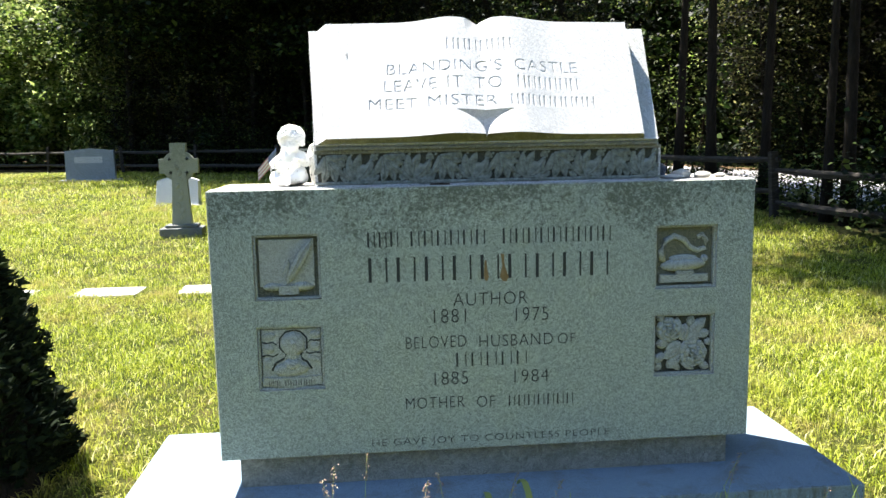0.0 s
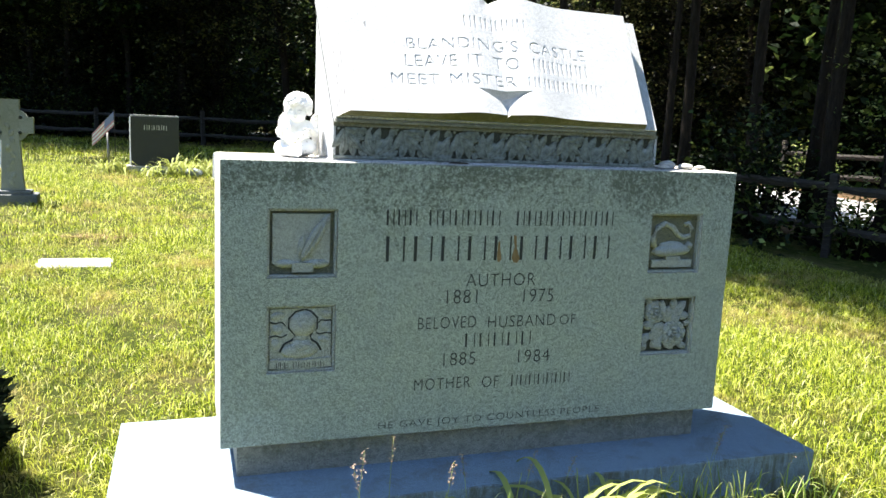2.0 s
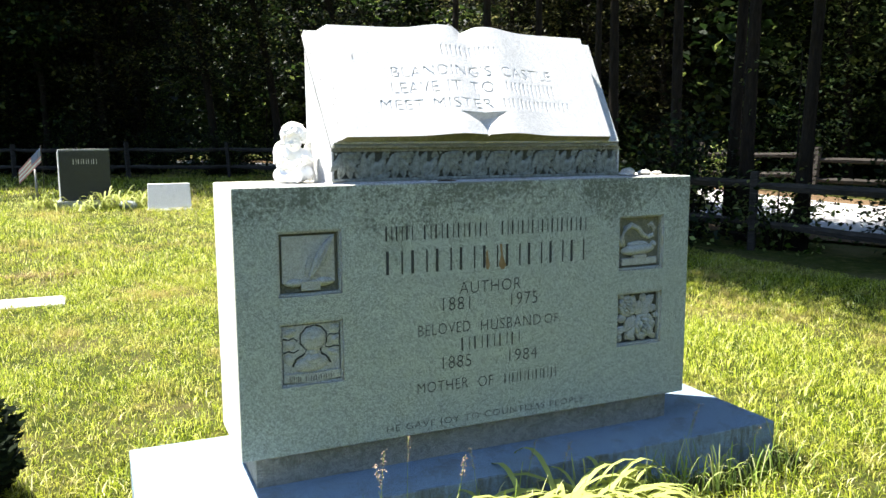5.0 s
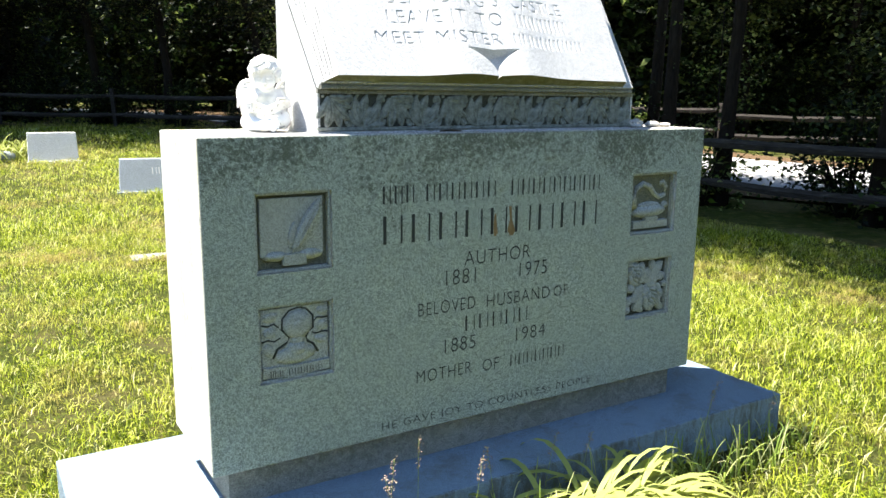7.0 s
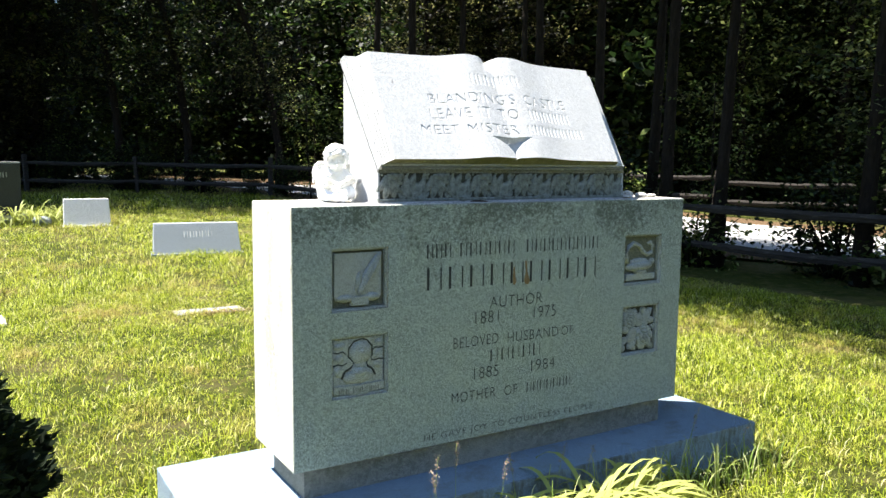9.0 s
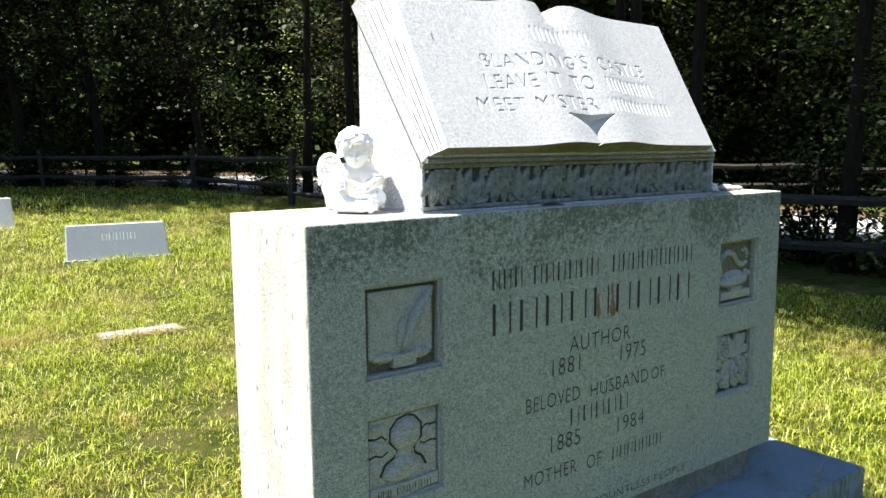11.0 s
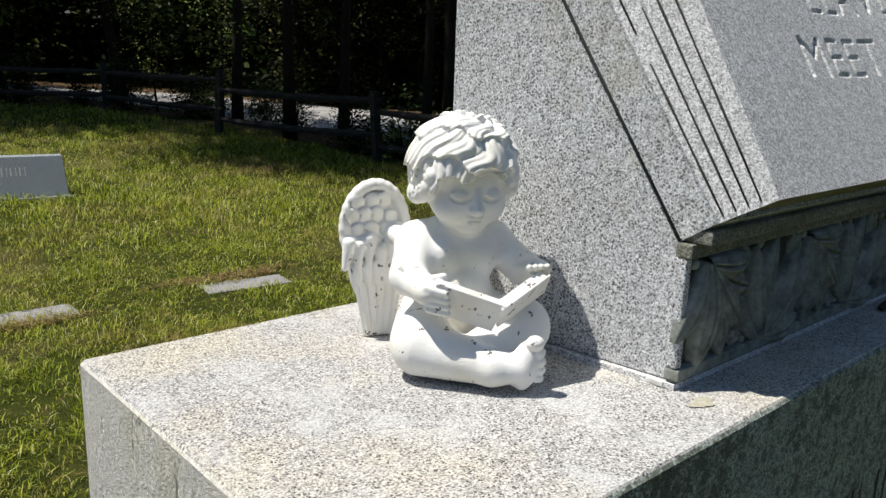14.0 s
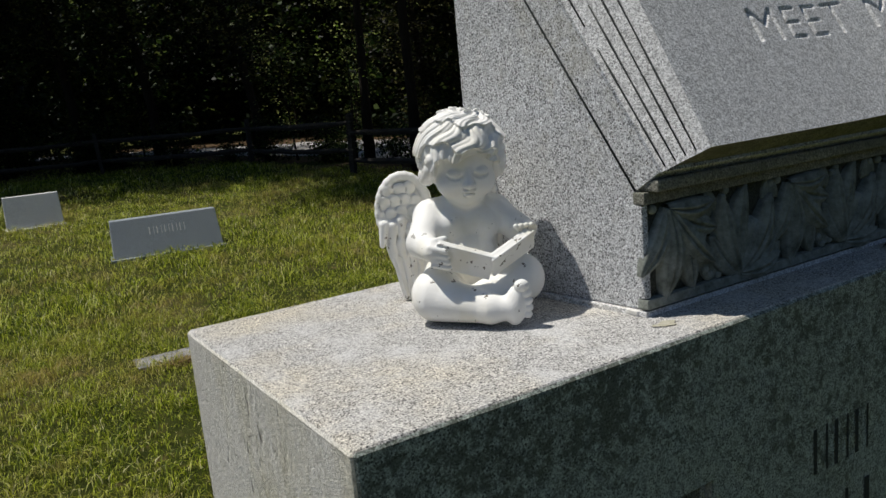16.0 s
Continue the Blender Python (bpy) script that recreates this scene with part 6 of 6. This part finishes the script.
# the clipped evergreen beside the monument
def clipped_yew(x, y):
    rng = np.random.default_rng(90)
    g = thing("clipped_evergreen", "dense dark conical evergreen shrub growing in the lawn", "shrub", x, y, GROUND)
    h, r = 1.55, 0.78
    n = 42000
    z = rng.uniform(0.0, 1.0, n) ** 1.25
    rad = r * np.minimum(1.0, 0.75 + 1.2 * z) * (1 - z) ** 0.62
    a = rng.uniform(0, 2 * np.pi, n)
    lump = 1 + 0.1 * np.sin(a * 5 + z * 9) + 0.07 * np.sin(a * 11 - z * 17) + 0.06 * np.sin(a * 23 + z * 31)
    depth = 1 - np.abs(rng.normal(0, 0.06, n))
    p = np.stack([rad * lump * depth * np.cos(a), rad * lump * depth * np.sin(a), z * h], 1)
    out = np.stack([np.cos(a), np.sin(a), 0.5 + 0 * a], 1) + rng.normal(0, 0.6, (n, 3))
    out /= np.linalg.norm(out, axis=1, keepdims=True)
    side = np.cross(out, rng.normal(0, 1, (n, 3)))
    side /= np.linalg.norm(side, axis=1, keepdims=True)
    s = rng.uniform(0.025, 0.075, (n, 1))
    quad = np.stack([p - out * s * 0.4, p + side * s * 0.22, p + out * s * 0.6, p - side * s * 0.22], 1).reshape(-1, 3)
    crown = new("foliage", fast_mesh("foliage", quad, 4, YEW))
    crown.parent = g
    # solid bark-coloured cone fills the shrub behind its sprays
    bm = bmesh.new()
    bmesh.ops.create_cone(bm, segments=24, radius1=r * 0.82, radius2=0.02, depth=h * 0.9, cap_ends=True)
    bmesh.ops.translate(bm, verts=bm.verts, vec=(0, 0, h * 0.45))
    part("inner_growth", bm, BARK, g, "dark solid cone inside the foliage")
    return g


clipped_yew(-2.2, 3.42)

# worn brown patches in the lawn
THATCH = blades("dead_thatch", (0.0, (0.07, 0.042, 0.018)), (0.5, (0.22, 0.14, 0.055)), (1.0, (0.46, 0.36, 0.17)), through=0.2, rough=0.9)


def worn_patch(x, y, rx, ry, count, seed):
    """A bare spot covered with short dead blades lying every way."""
    rng = np.random.default_rng(seed)
    a, q = rng.uniform(0, 2 * np.pi, count), np.sqrt(rng.uniform(0, 1, count))
    q = q * (1 + 0.25 * np.sin(3 * a + seed) + 0.15 * np.sin(7 * a))
    base = np.stack([rx * q * np.cos(a), ry * q * np.sin(a), rng.uniform(0.012, 0.05, count)], 1)
    t = rng.uniform(0, 2 * np.pi, count)
    way = np.stack([np.cos(t), np.sin(t), rng.normal(0, 0.25, count)], 1) * rng.uniform(0.02, 0.05, (count, 1))
    side = np.stack([-np.sin(t), np.cos(t), 0 * t], 1) * rng.uniform(0.002, 0.004, (count, 1))
    quad = np.stack([base - way * 0.5, base + side, base + way * 0.5, base - side], 1).reshape(-1, 3)
    ob = new("worn_patch", fast_mesh("worn_patch", quad, 4, THATCH))
    ob.matrix_basis = pose(x, y, GROUND)
    return tagged(ob, "patch of dead reddish-brown thatch in the lawn", "dead grass", kind="stuff")


for i, (x, y, rx, ry, n) in enumerate(((-1.68, 9.45, 0.5, 0.16, 2600), (1.7, 7.74, 0.5, 0.12, 1800), (0.3, 7.42, 0.34, 0.07, 800), (4.3, 12.4, 0.8, 0.7, 5200))):
    worn_patch(x, y, rx, ry, n, 200 + i)

# ---- plants at the foot of the monument ----
def strap_leaf(rng, x, y, length, width, turn, arch, n=8):
    """One arching strap leaf as separate corners for four-sided faces."""
    d = np.array([math.cos(turn), math.sin(turn)])
    side = np.array([-d[1], d[0], 0.0])
    pts = []
    for i in range(n + 1):
        t = i / n
        reach = length * (0.62 * t ** 1.25) * arch
        z = length * (t * 0.95 - arch * 0.85 * t ** 2.3)
        c = np.array([x + d[0] * reach, y + d[1] * reach, max(z, 0.012 + 0.01 * rng.random())])
        w = width * (0.55 + 0.9 * t) * (1 - t ** 3) + 0.0006
        pts.append((c - side * w, c + side * w))
    return pts


def ribbon_mesh(name, ribbons, material, parent=None):
    verts, faces = [], []
    for pts in ribbons:
        first = len(verts)
        for a, b in pts:
            verts += [tuple(a), tuple(b)]
        faces += [(first + 2 * i, first + 2 * i + 1, first + 2 * i + 3, first + 2 * i + 2) for i in range(len(pts) - 1)]
    return link_mesh(name, verts, faces, material, parent, "", True)


lrng = np.random.default_rng(5)
for k, (cx, cy, s) in enumerate(((-0.06, 2.3, 0.95), (0.04, 2.33, 1.2), (0.15, 2.35, 1.45), (0.27, 2.37, 1.6), (0.39, 2.38, 1.65), (0.51, 2.39, 1.65), (0.62, 2.38, 1.55), (0.2, 2.25, 1.25), (0.36, 2.26, 1.4), (0.52, 2.27, 1.4), (0.72, 2.34, 1.3))):
    clump = thing("daylily_clump", "flopped clump of pale yellow-green strap leaves", "plant", cx, cy, GROUND, 0, "lily clumps before the gravestone")
    for i in range(40):
        t = lrng.uniform(math.pi * 0.9, math.pi * 2.1) if i % 4 else lrng.uniform(0, 2 * math.pi)
        ribbon_mesh("leaf", [strap_leaf(lrng, lrng.normal(0, 0.03), lrng.normal(0, 0.03), s * lrng.uniform(0.24, 0.46), lrng.uniform(0.007, 0.015), t, lrng.uniform(0.9, 1.45))], LILY, clump)
for cx, cy, s, n in ((-1.0, 15.20, 1.1, 34), (-1.85, 15.25, 1.0, 22), (-0.4, 15.10, 1.2, 30), (-0.75, 15.05, 1.2, 34), (-0.1, 15.30, 1.2, 24), (-1.3, 15.15, 0.8, 24), (-2.15, 15.40, 1.0, 18)):
    clump = thing("daylily_clump", "rough tuft of strap leaves before the dark gravestone", "plant", cx, cy, GROUND, 0, "tufts before the dark gravestone")
    for i in range(n):
        ribbon = strap_leaf(lrng, lrng.normal(0, 0.06), lrng.normal(0, 0.05), s * lrng.uniform(0.4, 0.75), lrng.uniform(0.012, 0.02), lrng.uniform(0, 6.28), lrng.uniform(0.5, 1.2))
        ribbon_mesh("leaf", [ribbon], LILY, clump)

# tall grass with seed heads along the plinth
TALL = blades("tall_grass", (0.0, (0.14, 0.22, 0.03)), (0.55, (0.32, 0.4, 0.08)), (1.0, (0.62, 0.6, 0.32)))
SEED = blades("seed_heads", (0.0, (0.2, 0.13, 0.1)), (1.0, (0.42, 0.33, 0.24)), through=0.2)
ribbons, heads = [], []
for i in range(480):
    x = lrng.uniform(-0.5, 1.75)
    y = 2.58 - lrng.uniform(0.0, 1.0) ** 0.6 * 0.22
    ln = lrng.uniform(0.12, 0.34) * (1.2 if lrng.random() < 0.15 else 1)
    ribbons.append([(a + np.array([0, 0, GROUND]), b + np.array([0, 0, GROUND])) for a, b in strap_leaf(lrng, x, y, ln, lrng.uniform(0.0014, 0.0028), lrng.uniform(0, 6.28), lrng.uniform(0.25, 0.8), 6)])
tagged(ribbon_mesh("tall_grass", ribbons, TALL), "uncut grass standing along the granite plinth", "grass", kind="stuff")


def seed_stalk(x, y, h, lx, ly):
    g = thing("grass_stalk", "tall grass stalk with a pinkish-brown seed head", "grass", x, y, GROUND, 0, "seeding grass stalks")
    pts = [(lx * t * t, ly * t * t, h * t) for t in np.linspace(0, 1, 6)]
    stroke("stalk", pts, [0.0012, 0.0011, 0.001, 0.0009, 0.0008, 0.0006], TALL, g, sides=4)
    rng = np.random.default_rng(int(abs(x) * 1000))
    cen = [(lx * t * t, ly * t * t, h * t) for t in np.linspace(0.78, 1.0, 8)]
    head = new("seed_head", fast_mesh("seed_head", leaf_cloud(rng, cen, 0.006, 46, 0.008), 4, SEED))
    head.parent = g
    return g


for x, y, h, lx, ly in ((-0.26, 2.5, 0.4, 0.02, 0), (-0.23, 2.48, 0.36, -0.05, 0), (-0.15, 2.52, 0.42, 0.02, 0.03), (0.04, 2.5, 0.33, 0.03, 0), (0.14, 2.52, 0.34, -0.03, 0.02), (0.33, 2.52, 0.33, 0.05, 0), (1.06, 2.5, 0.36, 0.12, 0.02), (1.12, 2.53, 0.33, 0.05, 0), (1.44, 2.5, 0.22, 0.06, 0), (0.46, 2.5, 0.3, 0.08, 0.02)):
    seed_stalk(x, y, h, lx, ly)


# ---- lawn grass ----
def lawn_grass(name, x0, x1, y0, y1, density, length, width, seed, label):
    rng = np.random.default_rng(seed)
    n = int((x1 - x0) * (y1 - y0) * density)
    x, y = rng.uniform(x0, x1, n), rng.uniform(y0, y1, n)
    fine = np.sin(x * 17.3 + 2.1 * np.sin(y * 13.1)) * np.sin(y * 19.7 + 1.7 * np.sin(x * 11.3))
    tuft = 0.75 * fine + np.sin(x * 5.1 + 1.3 * np.sin(y * 3.7)) * np.sin(y * 4.3 + 1.1 * np.sin(x * 2.9)) + 0.6 * np.sin(x * 1.1 + 2) * np.sin(y * 0.9 + x * 0.5)
    keep = rng.uniform(-2.6, 1.5, n) < tuft
    for bx0, bx1, by0, by1 in ((-1.05, 1.715, 2.595, 3.485), *((mx - mw / 2 + 0.03, mx + mw / 2 - 0.03, my - (0.17 if mx < -1 else 0.06), my + (0.2 if mx < -1 else 0.09)) for mx, my, mw in ((-1.76, 8.03, 0.65), (-2.8, 8.05, 0.65), (-3.86, 8.07, 0.65), (0.26, 7.63, 0.64), (1.72, 7.52, 0.62)))):
        keep &= ~((x > bx0) & (x < bx1) & (y > by0) & (y < by1))
    x, y, tuft = x[keep], y[keep], tuft[keep]
    n = len(x)
    a = rng.uniform(0, 2 * np.pi, n)
    ln = length * rng.uniform(0.45, 1.4, n) * (1 + 0.28 * tuft)
    lean = rng.uniform(0.25, 1.35, n) * ln
    w = width * rng.uniform(0.6, 1.4, n)
    dx, dy = np.cos(a), np.sin(a)
    base = np.stack([x, y, np.full(n, GROUND - 0.012)], 1)
    side = np.stack([-dy * w, dx * w, 0 * w], 1)
    mid = base + np.stack([dx * lean * 0.3, dy * lean * 0.3, ln * 0.66], 1)
    tip = base + np.stack([dx * lean, dy * lean, ln * (1 - 0.3 * rng.random(n))], 1)
    quad = np.stack([base, mid + side, tip, mid - side], 1).reshape(-1, 3)
    ob = new(name, fast_mesh(name, quad, 4, GRASS))
    return tagged(ob, label, "grass", kind="stuff")


lawn_grass("near_grass", -4.2, 6.2, 1.4, 9.0, 7600, 0.054, 0.0022, 1, "short sunlit yellow-green lawn grass round the monument")
lawn_grass("mid_grass", -9.5, 6.4, 9.0, 17.0, 2300, 0.075, 0.0034, 2, "short sunlit lawn grass between the graves")
lawn_grass("far_grass", -19.0, 5.5, 17.0, 34.0, 420, 0.09, 0.006, 3, "lawn grass near the shaded rail fence")


# ---- the far edge of the wood ----
def far_wood():
    m = Nodes("far_wood", 1.0, 0, 0.0)
    f = m.noise(0.9, 6, 0.7, m.stretched(1, 1, 0.6))
    m.color(m.ramp(f, (0.35, (0.006, 0.009, 0.004)), (0.6, (0.02, 0.032, 0.012)), (0.8, (0.05, 0.07, 0.02))))
    verts, faces, n = [], [], 72
    for i in range(n + 1):
        a = 2 * math.pi * i / n
        r = 72 + 5 * math.sin(3 * a) + 2 * math.sin(17 * a)
        verts += [(r * math.cos(a), r * math.sin(a) + 8, GROUND - 0.3), (r * math.cos(a), r * math.sin(a) + 8, 17 + 3 * math.sin(11 * a) + 2 * math.sin(29 * a))]
    for i in range(n):
        faces.append((2 * i, 2 * i + 2, 2 * i + 3, 2 * i + 1))
    return tagged(link_mesh("backdrop", verts, faces, m.mat), "dark far edge of the surrounding wood", "woods", kind="structure")


far_wood()


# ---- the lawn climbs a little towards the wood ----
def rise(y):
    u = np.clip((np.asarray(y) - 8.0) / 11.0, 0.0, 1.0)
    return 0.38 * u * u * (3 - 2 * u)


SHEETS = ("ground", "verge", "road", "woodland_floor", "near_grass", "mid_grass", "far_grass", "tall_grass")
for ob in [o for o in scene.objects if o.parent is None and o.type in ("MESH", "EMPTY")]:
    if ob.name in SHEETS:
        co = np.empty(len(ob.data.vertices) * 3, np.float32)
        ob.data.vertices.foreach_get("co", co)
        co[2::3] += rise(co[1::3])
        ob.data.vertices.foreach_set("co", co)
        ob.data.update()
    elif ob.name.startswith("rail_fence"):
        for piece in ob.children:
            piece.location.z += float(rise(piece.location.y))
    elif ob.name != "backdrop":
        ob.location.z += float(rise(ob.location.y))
